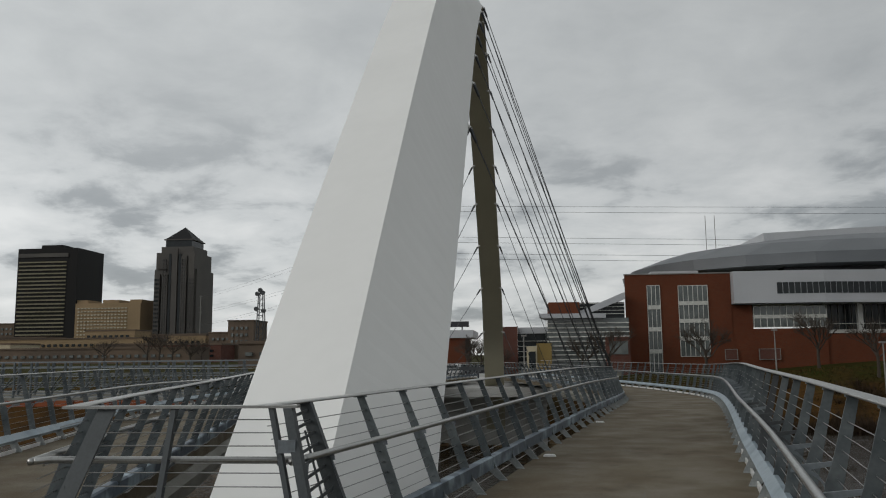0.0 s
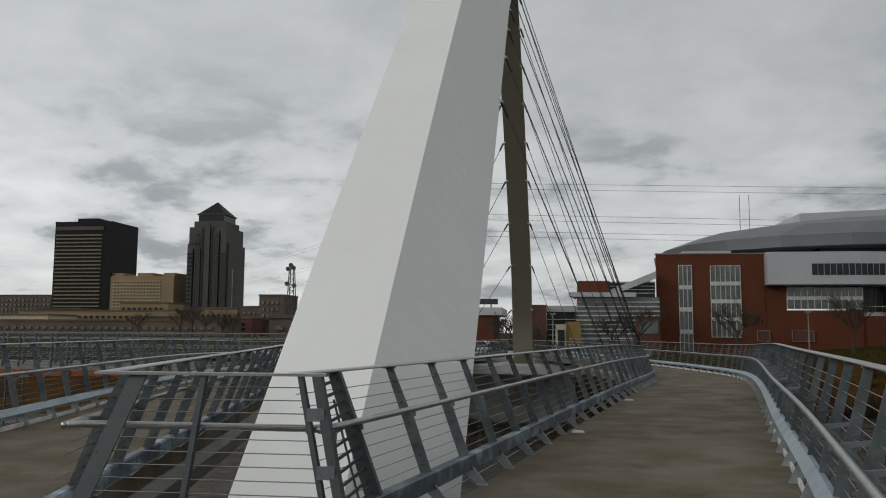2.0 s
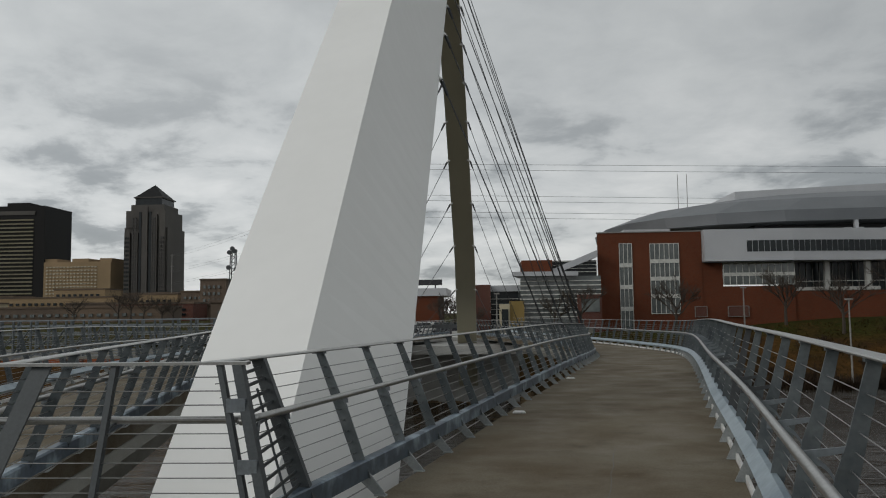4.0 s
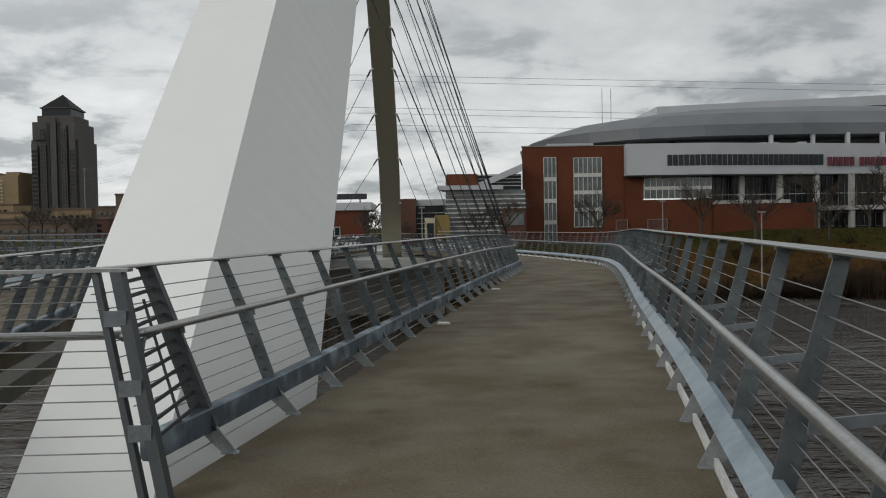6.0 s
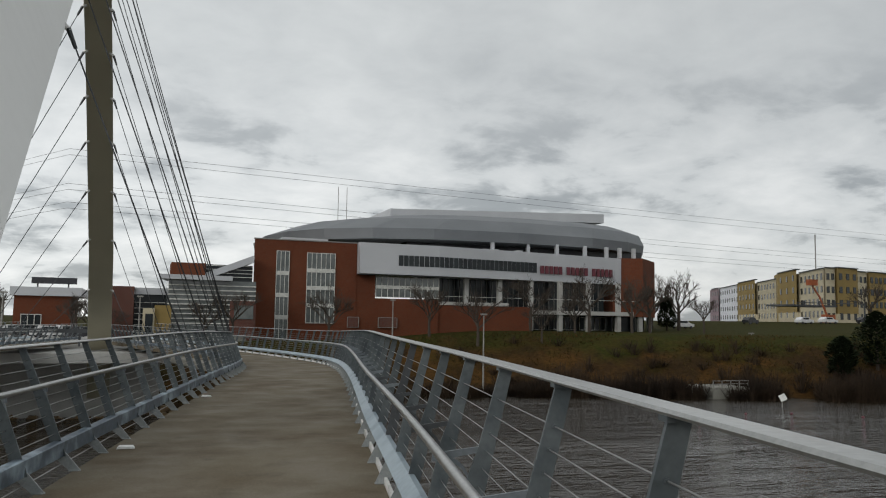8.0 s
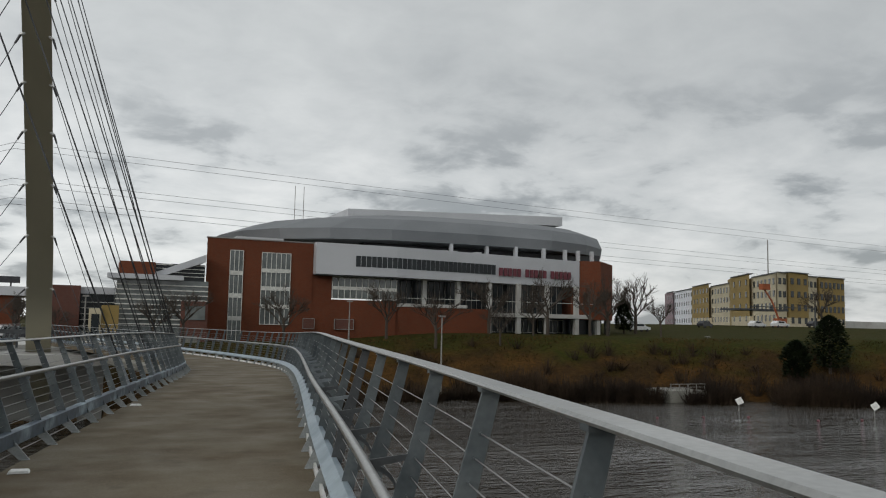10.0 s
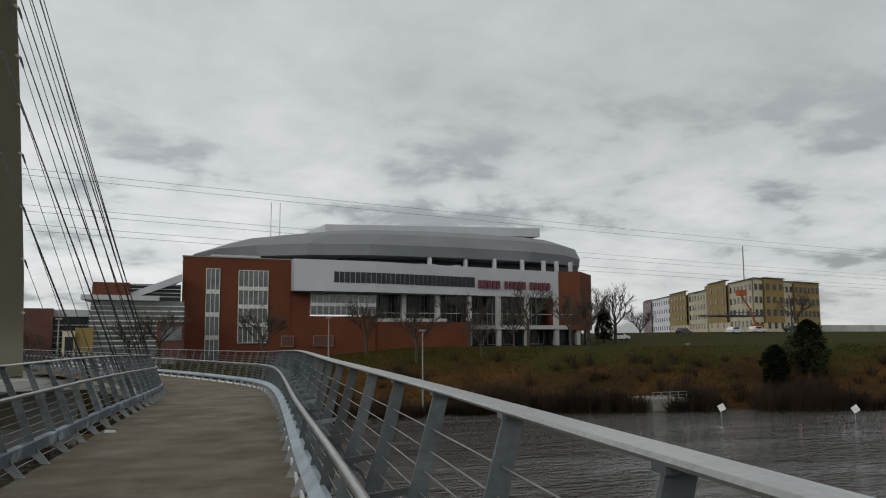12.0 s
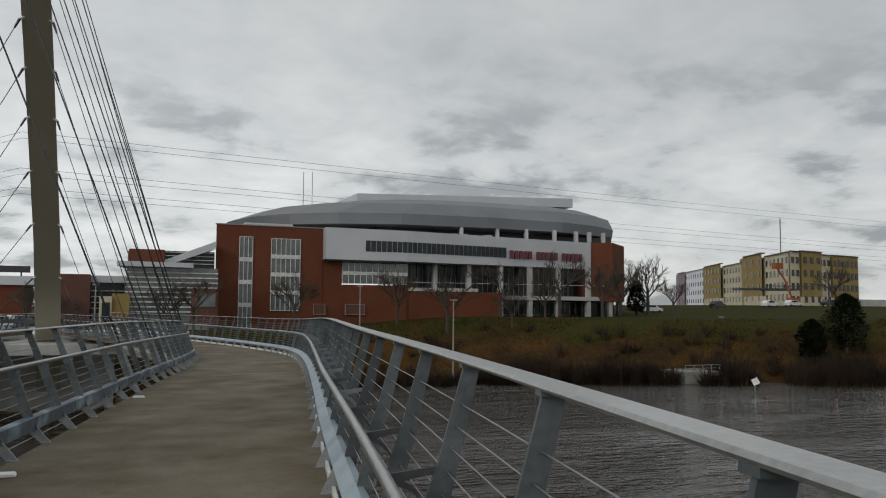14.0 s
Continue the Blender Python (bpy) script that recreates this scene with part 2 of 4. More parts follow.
BARK = material("bare_bark", (0.050, 0.038, 0.029), 0.9, 0, (0.05, 0.04, 0.03), 2.0)
TWIG = material("dry_brush", (0.050, 0.034, 0.022), 0.95, 0, (0.024, 0.018, 0.014), 0.12, (0.35, 0.65), 2.0, 0.3, spec=0.1)
STRAW = material("dry_grass", (0.070, 0.044, 0.016), 0.95, 0, (0.036, 0.030, 0.010), 0.09, (0.35, 0.65), 2.0, 0.3, spec=0.1)
NEEDLE = material("evergreen", (0.030, 0.042, 0.020), 0.95, 0, (0.016, 0.024, 0.011), 1.0, spec=0.1)
TAN = material("tan_panel", (0.27, 0.19, 0.06), 0.8, 0, (0.23, 0.16, 0.05), 0.2)
CREAM = material("cream_panel", (0.50, 0.44, 0.31), 0.8, 0, (0.44, 0.385, 0.27), 0.2)
WRAP = material("white_wrap", (0.72, 0.72, 0.76), 0.7, 0, (0.64, 0.65, 0.70), 0.5)
PURPLE = material("mauve_panel", (0.28, 0.20, 0.22), 0.8)
BLACKTOWER = material("black_tower_metal", (0.010, 0.010, 0.010), 0.6, 0.0, spec=0.2)
TOWERWIN = material("pale_tower_glass", (0.30, 0.27, 0.17), 0.35)
GREYTOWER = material("grey_granite", (0.085, 0.079, 0.070), 0.7, 0, (0.065, 0.06, 0.055), 0.05)
TANTOWER = material("tan_masonry", (0.31, 0.22, 0.125), 0.85, 0, (0.25, 0.18, 0.10), 0.05)
LOWBRICK = material("far_low_masonry", (0.16, 0.115, 0.08), 0.9, 0, (0.09, 0.07, 0.055), 0.06, (0.35, 0.65))
RED = material("sign_red", (0.13, 0.022, 0.035), 0.5)
ORANGE = material("orange_fence", (0.32, 0.085, 0.028), 0.85, 0, (0.22, 0.06, 0.022), 0.5)
YELLOW = material("yellow_machine", (0.6, 0.33, 0.03), 0.6)
CARWHITE = material("white_car_paint", (0.7, 0.7, 0.7), 0.25)
# dark cars, wheels and sign; also colours the shade of the arena terrace
CARDARK_AND_SHADE = material("dark_car_paint_and_shade", (0.03, 0.03, 0.035), 0.25)
LAMPMETAL = material("lamp_metal", (0.30, 0.29, 0.27), 0.6, 0.4)


def water_material():
    m, n, l, b, pos, noise_range, blend, times = two_tone("brown_river", 0.06)
    b.inputs["Base Color"].default_value = (0.026, 0.019, 0.011, 1)
    h = n.new("ShaderNodeMath"); h.operation = "MULTIPLY_ADD"; h.inputs[1].default_value = 0.35
    l.new(noise_range(2.6, 0, 1, 0.2, 0.8, 4, (0.45, 1.0, 1), 18), h.inputs[0])
    l.new(noise_range(0.55, 0, 1, 0.2, 0.8, 5, (0.4, 1.2, 1), 12, 0.62), h.inputs[2])
    # calm streaks lie between the rippled reaches
    calm = n.new("ShaderNodeMath"); calm.operation = "MULTIPLY"
    l.new(h.outputs[0], calm.inputs[0]); l.new(noise_range(0.07, 0.30, 1.0, 0.38, 0.58, 3, (0.5, 1.6, 1), 10), calm.inputs[1])
    bp = n.new("ShaderNodeBump"); bp.inputs["Strength"].default_value = 1.0; bp.inputs["Distance"].default_value = 0.5
    l.new(calm.outputs[0], bp.inputs["Height"]); l.new(bp.outputs[0], b.inputs["Normal"])
    return m


WATER = water_material()


# ---- mesh helpers ----
def bm_box(bm, x0, x1, y0, y1, z0, z1):
    v = [bm.verts.new(p) for p in ((x0, y0, z0), (x1, y0, z0), (x1, y1, z0), (x0, y1, z0),
                                   (x0, y0, z1), (x1, y0, z1), (x1, y1, z1), (x0, y1, z1))]
    for f in ((3, 2, 1, 0), (4, 5, 6, 7), (0, 1, 5, 4), (1, 2, 6, 5), (2, 3, 7, 6), (3, 0, 4, 7)):
        bm.faces.new([v[i] for i in f])


def box(*a):
    bm = bmesh.new()
    bm_box(bm, *a)
    return bm


def bm_plate(bm, outline, half, place=lambda o, a, z: (o, a, z)):
    """A plate with an outline in (outward, up) and its thickness along the rail."""
    a = [bm.verts.new(place(o, -half, z)) for o, z in outline]
    b = [bm.verts.new(place(o, half, z)) for o, z in outline]
    bm.faces.new(a); bm.faces.new(b[::-1])
    for i in range(len(a)):
        j = (i + 1) % len(a)
        bm.faces.new((a[j], a[i], b[i], b[j]))


def bm_prism(bm, plan, z0, z1):
    a = [bm.verts.new((x, y, z0)) for x, y in plan]
    b = [bm.verts.new((x, y, z1)) for x, y in plan]
    bm.faces.new(a[::-1]); bm.faces.new(b)
    for i in range(len(a)):
        j = (i + 1) % len(a)
        bm.faces.new((a[i], a[j], b[j], b[i]))


def bm_tube(bm, pts, r, sides=8, r_end=None):
    pts = [Vector(p) for p in pts]
    rings = []
    for i, p in enumerate(pts):
        d = (pts[min(i + 1, len(pts) - 1)] - pts[max(i - 1, 0)]).normalized()
        ref = Vector((0, 0, 1)) if abs(d.z) < 0.95 else Vector((1, 0, 0))
        u = d.cross(ref).normalized(); w = u.cross(d)
        rr = r if r_end is None else r + (r_end - r) * i / (len(pts) - 1)
        rings.append([bm.verts.new(p + rr * (math.cos(2 * math.pi * k / sides) * u + math.sin(2 * math.pi * k / sides) * w)) for k in range(sides)])
    for a, b in zip(rings, rings[1:]):
        for k in range(sides):
            bm.faces.new((a[k], b[k], b[(k + 1) % sides], a[(k + 1) % sides]))
    bm.faces.new(rings[0]); bm.faces.new(rings[-1][::-1])


def mesh_of(bm, name, mat, smooth=False):
    bmesh.ops.recalc_face_normals(bm, faces=bm.faces)
    me = bpy.data.meshes.new(name)
    bm.to_mesh(me); bm.free()
    me.materials.append(mat)
    if smooth:
        for p in me.polygons:
            p.use_smooth = True
    return me


def part(name, bm, mat, parent, label="", smooth=False):
    ob = new(name, bm if isinstance(bm, bpy.types.Mesh) else mesh_of(bm, name, mat, smooth))
    if parent is not None:
        ob.parent = parent
    return tagged(ob, label)


def thing(name, label, category, group="", kind="", at=(0, 0, 0)):
    ob = new(name)
    ob.location = at
    return tagged(ob, label, category, group, kind)


def whole(name, bm, mat, label, category, group="", kind="", smooth=False):
    return tagged(new(name, mesh_of(bm, name, mat, smooth)), label, category, group, kind)


# ---- plan of the bridge ----
MID_Y, MID_X = 41.0, -2.38


def ease(t):
    t = min(1.0, max(0.0, t))
    return t * t * (3 - 2 * t)


def edge_right(y):
    return 10.51 - 0.12 * ease((y - 8.5) / 9) - math.sqrt(2.46 + (0.235 * (y - MID_Y)) ** 2)


def edge_left(y):
    return edge_right(y) - 3.3


def mirrored(curve):
    return lambda y: 2 * MID_X - curve(y)


def level(y):
    """The deck falls slightly towards the bend."""
    return -0.30 * ease((y - 22) / 24)


def level_west(y):
    return level(y) - 0.004


def bm_sweep(bm, curve, ys, section, sign, lift=level):
    """Sweeps a section of (outward, up) points along an edge of the deck."""
    rings = []
    for y in ys:
        slope = (curve(y + 0.05) - curve(y - 0.05)) / 0.1
        c = 1 / math.sqrt(1 + slope * slope)
        nx, ny = sign * c, -sign * slope * c
        x, z = curve(y), lift(y)
        rings.append([bm.verts.new((x + nx * o, y + ny * o, z + h)) for o, h in section])
    k = len(section)
    for a, b in zip(rings, rings[1:]):
        for i in range(k):
            bm.faces.new((a[i], a[(i + 1) % k], b[(i + 1) % k], b[i]))
    bm.faces.new(rings[0]); bm.faces.new(rings[-1][::-1])


def ring(o, z, r, n=8):
    return [(o + r * math.cos(2 * math.pi * k / n), z + r * math.sin(2 * math.pi * k / n)) for k in range(n)]


def steps(a, b, d):
    n = max(1, round((b - a) / d))
    return [a + (b - a) * i / n for i in range(n + 1)]


# ---- ground, water ----
def bank_line(x):
    if x < 30:
        return 70.0 + 14.0 * smooth((x - 4) / 26)
    return 84.0 if x < 45 else max(45.0, 84.0 - 0.40 * (x - 45))


def smooth(t):
    t = min(1.0, max(0.0, t))
    return t * t * (3 - 2 * t)


def ground_height(x, y):
    d = y - bank_line(x)
    rise = smooth((d + 3) / 30)
    top = -1.2 + 1.6 * smooth((x - 25) / 30) + 2.4 * smooth((x - 75) / 120) + 0.5 * smooth((y - 150) / 60)
    h = -8.0 + (8.0 + top) * rise
    back = smooth((-14 - y) / 12)
    h = max(h, -8.0 + 7.6 * back)
    n = noise.noise(Vector((x * 0.06, y * 0.06, 0)))
    return h + 0.5 * n * rise * (1 - rise) * 4


gb = bmesh.new()
gx = [-3000, -1500, -800, -400] + [-250 + 6 * i for i in range(96)] + [400, 800, 1500, 3000]
gy = [-3000, -800, -200, -60, -40, -30, -24, -20, -16, -10] + [30 + 2.5 * i for i in range(50)] + [165, 185, 220, 300, 500, 900, 1500, 3000]
grid = [[gb.verts.new((x, y, ground_height(x, y))) for x in gx] for y in gy]
for a, b in zip(grid, grid[1:]):
    for i in range(len(gx) - 1):
        gb.faces.new((a[i], a[i + 1], b[i + 1], b[i]))
whole("ground", gb, GRASS, "brown and green winter grass on the river banks", "ground", kind="structure", smooth=True)
wb = bmesh.new()
wb.faces.new([wb.verts.new(p) for p in ((-1200, -60, -6.5), (1200, -60, -6.5), (1200, 130, -6.5), (-1200, 130, -6.5))])
whole("water", wb, WATER, "brown rippled river water below the footbridge", "river", kind="structure")

# ---- decks ----
Y0, Y1 = -11.0, 76.0
dk = steps(6.75, Y1, 0.8)


def deck(name, inner, outer, lift, label):
    bm = bmesh.new()
    rows = []
    for y in dk:
        a, b, z = inner(y), outer(y), lift(y)
        rows.append([bm.verts.new(p) for p in ((a, y, z), (b, y, z), (b, y, z - 0.25), (a, y, z - 0.25))])
    for p, q in zip(rows, rows[1:]):
        for i in range(4):
            bm.faces.new((p[i], p[(i + 1) % 4], q[(i + 1) % 4], q[i]))
    bm.faces.new(rows[0]); bm.faces.new(rows[-1][::-1])
    return whole(name, bm, CONCRETE, label, "bridge deck", kind="structure")


deck("pavement_east", lambda y: edge_left(y) - 0.08, lambda y: edge_right(y) + 0.10, level, "stained brown-grey concrete deck of the curved footbridge")
deck("pavement_west", mirrored(lambda y: edge_left(y) - 0.08), mirrored(lambda y: edge_right(y) + 0.10), level_west, "concrete deck of the mirrored footbridge arm")
pb = bmesh.new()
near = steps(Y0, 6.746, 0.8)
bm_prism(pb, [(edge_right(y) + 0.10, y) for y in near] + [(2 * MID_X - edge_right(y) - 0.10, y) for y in near[::-1]], -0.25, 0.0)
whole("pavement_plaza", pb, CONCRETE, "concrete deck where the two bridge arms join", "bridge deck", kind="structure")


def girder(curve, sign, lift):
    bm = bmesh.new()
    bm_sweep(bm, curve, steps(7.9, 58.0, 1.5), [(-1.6, -0.26), (0.10, -0.26), (0.22, -0.4), (0.1, -0.75), (-0.5, -0.95), (-1.4, -0.85)], sign, lift)
    whole("bridge_girder", bm, GIRDER, "weathered olive-grey steel box girder under the deck edge", "girder", "girders under the decks", smooth=False)


girder(edge_left, -1, level)
girder(mirrored(edge_left), 1, level_west)


# ---- railings ----
def bm_loft(bm, a, b):
    """A bar between two quads of four points each."""
    v = [bm.verts.new(p) for p in (*a, *b)]
    for f in ((3, 2, 1, 0), (4, 5, 6, 7), (0, 1, 5, 4), (1, 2, 6, 5), (2, 3, 7, 6), (3, 0, 4, 7)):
        bm.faces.new([v[i] for i in f])


def post_meshes(rail):
    """Leaning plate post, triangular gusset on the deck and the plate bracket that carries the handrail."""
    foot, top, z_top, z_hand, hand = rail["foot"], rail["top"], rail["z_top"], rail["z_hand"], rail["hand"]

    def at(z):
        return foot + (top - foot) * (z - 0.28) / (z_top - 0.28)
    pb = bmesh.new()
    bm_plate(pb, [(at(0.16) - 0.06, 0.16), (at(0.16) + 0.06, 0.16), (at(z_hand - 0.1) + 0.05, z_hand - 0.1), (at(z_top) + 0.042, z_top - 0.012),
                  (at(z_top) - 0.038, z_top - 0.012), (at(z_hand + 0.02) - 0.052, z_hand + 0.02), (at(z_hand - 0.16) - 0.075, z_hand - 0.16)], 0.010)
    bm_plate(pb, [(at(z_top) - 0.055, z_top - 0.03), (at(z_top) + 0.065, z_top - 0.03), (at(z_top) + 0.065, z_top - 0.01), (at(z_top) - 0.055, z_top - 0.01)], 0.035)
    for z in rail["cables"]:
        bm_tube(pb, [(at(z), -0.028, z), (at(z), 0.028, z)], 0.010, 5)
    post = mesh_of(pb, "post", POST)
    gbm = bmesh.new()
    if rail["outer"]:
        bm_plate(gbm, [(0.0, 0.0), (0.15, 0.0), (0.24, 0.16), (0.24, 0.27), (0.12, 0.25)], 0.009)
    else:
        bm_plate(gbm, [(0.0, 0.0), (0.12, 0.0), (0.26, 0.12), (0.26, 0.20), (0.17, 0.20)], 0.009)
    bm_plate(gbm, [(0.01, 0.002), (0.12, 0.002), (0.12, 0.012), (0.02, 0.012)], 0.045)
    gusset = mesh_of(gbm, "gusset", GUSSET)
    bb = bmesh.new()
    end = at(z_hand) - 0.045
    bm_plate(bb, [(hand - 0.02, z_hand - 0.075), (hand - 0.015, z_hand - 0.032), (hand + 0.05, z_hand - 0.018), (end, z_hand + 0.012), (end + 0.02, z_hand - 0.018),
                  (hand + 0.13, z_hand - 0.05), (hand + 0.06, z_hand - 0.075)], 0.008)
    low = at(z_hand - 0.2) - 0.06
    arc = [(low + (hand + 0.05 - low) * (1 - math.cos(k / 8 * math.pi / 2)), z_hand - 0.22 + 0.16 * math.sin(k / 8 * math.pi / 2)) for k in range(9)]
    band = [[bb.verts.new((o, w, z + dz)) for w, dz in ((-0.007, 0.016), (0.007, 0.016), (0.007, -0.016), (-0.007, -0.016))] for o, z in arc]
    for p, q in zip(band, band[1:]):
        for k in range(4):
            bb.faces.new((p[k], p[(k + 1) % 4], q[(k + 1) % 4], q[k]))
    bb.faces.new(band[0]); bb.faces.new(band[-1][::-1])
    bracket = mesh_of(bb, "bracket", GALV)
    return post, gusset, bracket, at


INNER = dict(outer=False, hand=0.42, z_hand=0.95, top=0.70, z_top=1.38, foot=0.27, cables=[0.40 + 0.103 * k for k in range(9)])
OUTER = dict(outer=True, hand=0.11, z_hand=0.96, top=0.55, z_top=1.468, foot=0.27, cables=[0.42 + 0.105 * k for k in range(9)])


def railing(name, curve, ys, sign, rail, lift, label, dark=(), patched=(), ends=None):
    root = thing(name, label, "railing", "cable railings along the bridge")
    post, gusset, bracket, at = post_meshes(rail)
    dark_post, dark_bracket = post.copy(), bracket.copy()
    dark_post.materials[0] = dark_bracket.materials[0] = DARKPOST
    a, b = ends or (ys[0], ys[-1])
    path = steps(a, b, 0.65)
    hand, top, z_top, z_hand = rail["hand"], rail["top"], rail["z_top"], rail["z_hand"]
    for i, y in enumerate(ys):
        slope = (curve(y + 0.05) - curve(y - 0.05)) / 0.1
        turn = -math.atan(slope) + (math.pi if sign < 0 else 0)
        m = Matrix.Translation((curve(y), y, lift(y))) @ Matrix.Rotation(turn, 4, "Z")
        for nm, me in (("post", dark_post if i in dark else post), ("gusset", gusset), ("bracket", dark_bracket if i in patched else bracket)):
            ob = new(nm, me)
            ob.parent = root
            ob.matrix_basis = m
    bm = bmesh.new(); bm_sweep(bm, curve, path, ring(hand, z_hand, 0.030, 10), sign, lift)
    part("handrail", bm, HAND, root, "round stainless steel handrail", True)
    bm = bmesh.new()
    bm_sweep(bm, curve, path, [(top - 0.055, z_top - 0.010), (top + 0.055, z_top - 0.010), (top + 0.06, z_top), (top + 0.052, z_top + 0.012), (top - 0.052, z_top + 0.012), (top - 0.06, z_top)], sign, lift)
    part("top_rail", bm, HAND, root, "flat stainless steel top rail")
    bm = bmesh.new()
    section = [(0.11, 0.235), (0.16, 0.17), (0.27, 0.19), (0.31, 0.27), (0.27, 0.335), (0.22, 0.335)] if rail["outer"] else [(0.195, 0.16), (0.215, 0.15), (0.30, 0.15), (0.32, 0.17), (0.32, 0.31), (0.30, 0.33), (0.215, 0.33), (0.195, 0.32)]
    bm_sweep(bm, curve, path, section, sign, lift)
    part("beam", bm, BEAMSKYLIT if rail["outer"] else BEAMGALV, root, "mottled blue-grey galvanized edge beam")
    if rail["outer"]:
        bm = bmesh.new()
        bm_sweep(bm, curve, path, [(0.105, -0.10), (0.135, -0.10), (0.135, 0.07), (0.105, 0.07)], sign, lift)
        part("edge_strip", bm, STRIP, root, "white strip along the deck edge")
    for z in rail["cables"]:
        bm = bmesh.new()
        bm_sweep(bm, curve, path, ring(at(z), z, 0.0042, 4), sign, lift)
        part("cable", bm, WIRE, root)
    bm = bmesh.new()
    bm_sweep(bm, curve, path, ring(0.20, 0.08, 0.007, 4), sign, lift)
    part("cable", bm, WIRE, root)
    return root


left_ys = [7.95 + 1.192 * i for i in range(57)]
right_ys = [-7.58 + 1.242 * i for i in range(67)]
railing("railing", edge_left, left_ys, -1, INNER, level, "galvanized cable railing with leaning posts on the inner deck edge", dark=(0,), ends=(7.22, 76))
railing("railing", edge_right, right_ys, 1, OUTER, level, "galvanized cable railing with leaning posts on the outer deck edge", dark=(17,), patched=(14, 15, 16, 18), ends=(Y0, 76))
railing("railing", mirrored(edge_left), left_ys, 1, INNER, level_west, "galvanized cable railing on the inner edge of the far arm", ends=(7.22, 76))
railing("railing", mirrored(edge_right), right_ys, -1, OUTER, level_west, "galvanized cable railing on the outer edge of the far arm", ends=(Y0, 76))

# the short railing across the fork
fork = thing("railing", "short cable railing across the fork of the two arms", "railing", "cable railings along the bridge")
FORK_Y = 7.42
xr = edge_left(7.2) - 0.43
xl = 2 * MID_X - xr
bm = bmesh.new(); bm_tube(bm, [(xl, FORK_Y - 0.1, 0.95), (xl + 0.08, FORK_Y, 0.95), (xr - 0.08, FORK_Y, 0.95), (xr + 0.10, FORK_Y + 0.12, 0.95)], 0.030, 10); part("handrail", bm, HAND, fork, "round stainless steel handrail", True)
tl, tr = -2.84, -1.46
part("top_rail", box(tl - 0.36, tr + 0.22, FORK_Y - 0.13, FORK_Y - 0.03, 1.37, 1.392), HAND, fork)


def fork_x(z, side):
    """Inner faces of the end posts of the fork railing: they spread towards the deck."""
    return tr + 0.30 * (1.37 - z) if side > 0 else tl - 0.30 * (1.37 - z)


def fork_y(z):
    return FORK_Y - 0.08 - 0.30 * (1.37 - z)


for k in range(12):
    z = 0.18 + 0.100 * k
    bm = bmesh.new(); bm_tube(bm, [(fork_x(z, -1), fork_y(z), z), (fork_x(z, 1), fork_y(z), z)], 0.0045, 4); part("cable", bm, WIRE, fork)


def fork_post(x_top, x_foot, w, d, name="post"):
    bm = bmesh.new()
    quads = [[(x - w, y - d, z), (x + w, y - d, z), (x + w, y + d, z), (x - w, y + d, z)] for x, y, z in ((x_foot, fork_y(-0.15), -0.15), (x_top, fork_y(1.37), 1.37))]
    bm_loft(bm, *quads)
    return part(name, bm, FORKPOST, fork)


fork_post(tl, tl - 0.46, 0.075, 0.012)
fork_post(-2.27, -2.30, 0.022, 0.03)
fork_post(tr, tr + 0.455, 0.020, 0.035)
fork_post(tr + 0.14, tr + 0.585, 0.036, 0.05)
# tie plates between the two end posts
for z in (1.08, 0.66, 0.40):
    x = fork_x(z, 1)
    part("tie_plate", box(x + 0.01, x + 0.15, fork_y(z) - 0.062, fork_y(z) - 0.038, z - 0.05, z + 0.05), GALV, fork, "pale galvanized tie plate")
for x0, x1 in ((-1.42, -1.27), (-1.18, -1.12), (-2.29, -2.29), (xl + 0.32, fork_x(0.69, -1) - 0.02)):
    bm = bmesh.new()
    bm_tube(bm, [(x0 + (x1 - x0) * math.sin(a), FORK_Y - 0.02 - 0.26 * math.sin(a), 0.925 - 0.24 * (1 - math.cos(a))) for a in (0, 0.3, 0.6, 0.9, 1.2, 1.57)], 0.013, 6)
    part("bracket", bm, FORKPOST, fork)
# flat slats between the end posts and the first thick post, tied by a thin bar
by = left_ys[0]
bslope = (edge_left(by + 0.05) - edge_left(by - 0.05)) / 0.1


def big_post(z):
    o = 0.27 + 0.43 * (z - 0.28) / 1.10
    return Vector((edge_left(by) - o * 0.973, by + o * 0.229, z))


for k in range(11):
    z = 0.36 + 0.094 * k
    p, q = Vector((fork_x(z, 1) + 0.15, fork_y(z), z)), big_post(z)
    bm = bmesh.new()
    h, d = Vector((0, 0, 0.013)), Vector((0.006, -0.010, 0))
    bm_loft(bm, [p - h - d, p - h + d, p + h + d, p + h - d], [q - h - d, q - h + d, q + h + d, q + h - d])
    part("slat", bm, FORKPOST, fork)


def slat_mid(z):
    return Vector((fork_x(z, 1) + 0.15, fork_y(z), z)) * 0.5 + big_post(z) * 0.5


bm = bmesh.new(); bm_tube(bm, [slat_mid(0.34), slat_mid(1.16)], 0.014, 4); part("slat_tie", bm, FORKPOST, fork)
# the thick first post is a box section
bm = bmesh.new()
ends_ = []
for z in (0.20, 1.375):
    p = big_post(z)
    w = 0.075 - 0.02 * (z > 1)
    ends_.append([p + Vector((-w, -0.045, 0)), p + Vector((w, -0.045, 0)), p + Vector((w, 0.045, 0)), p + Vector((-w, 0.045, 0))])
bm_loft(bm, *ends_); part("end_post", bm, FORKPOST, fork)


# ---- arch ----
def inner_z(u):
    return 20.55 - math.sqrt(0.9 + (0.7195 * u) ** 2)


def outer_z(u):
    return 29.0 - math.sqrt(64 + (0.93 * u) ** 2)


def lerp3(s, a, b, c):
    return a + (b - a) * s * 2 if s < 0.5 else b + (c - b) * (s - 0.5) * 2


ARCH_Y = 41.0


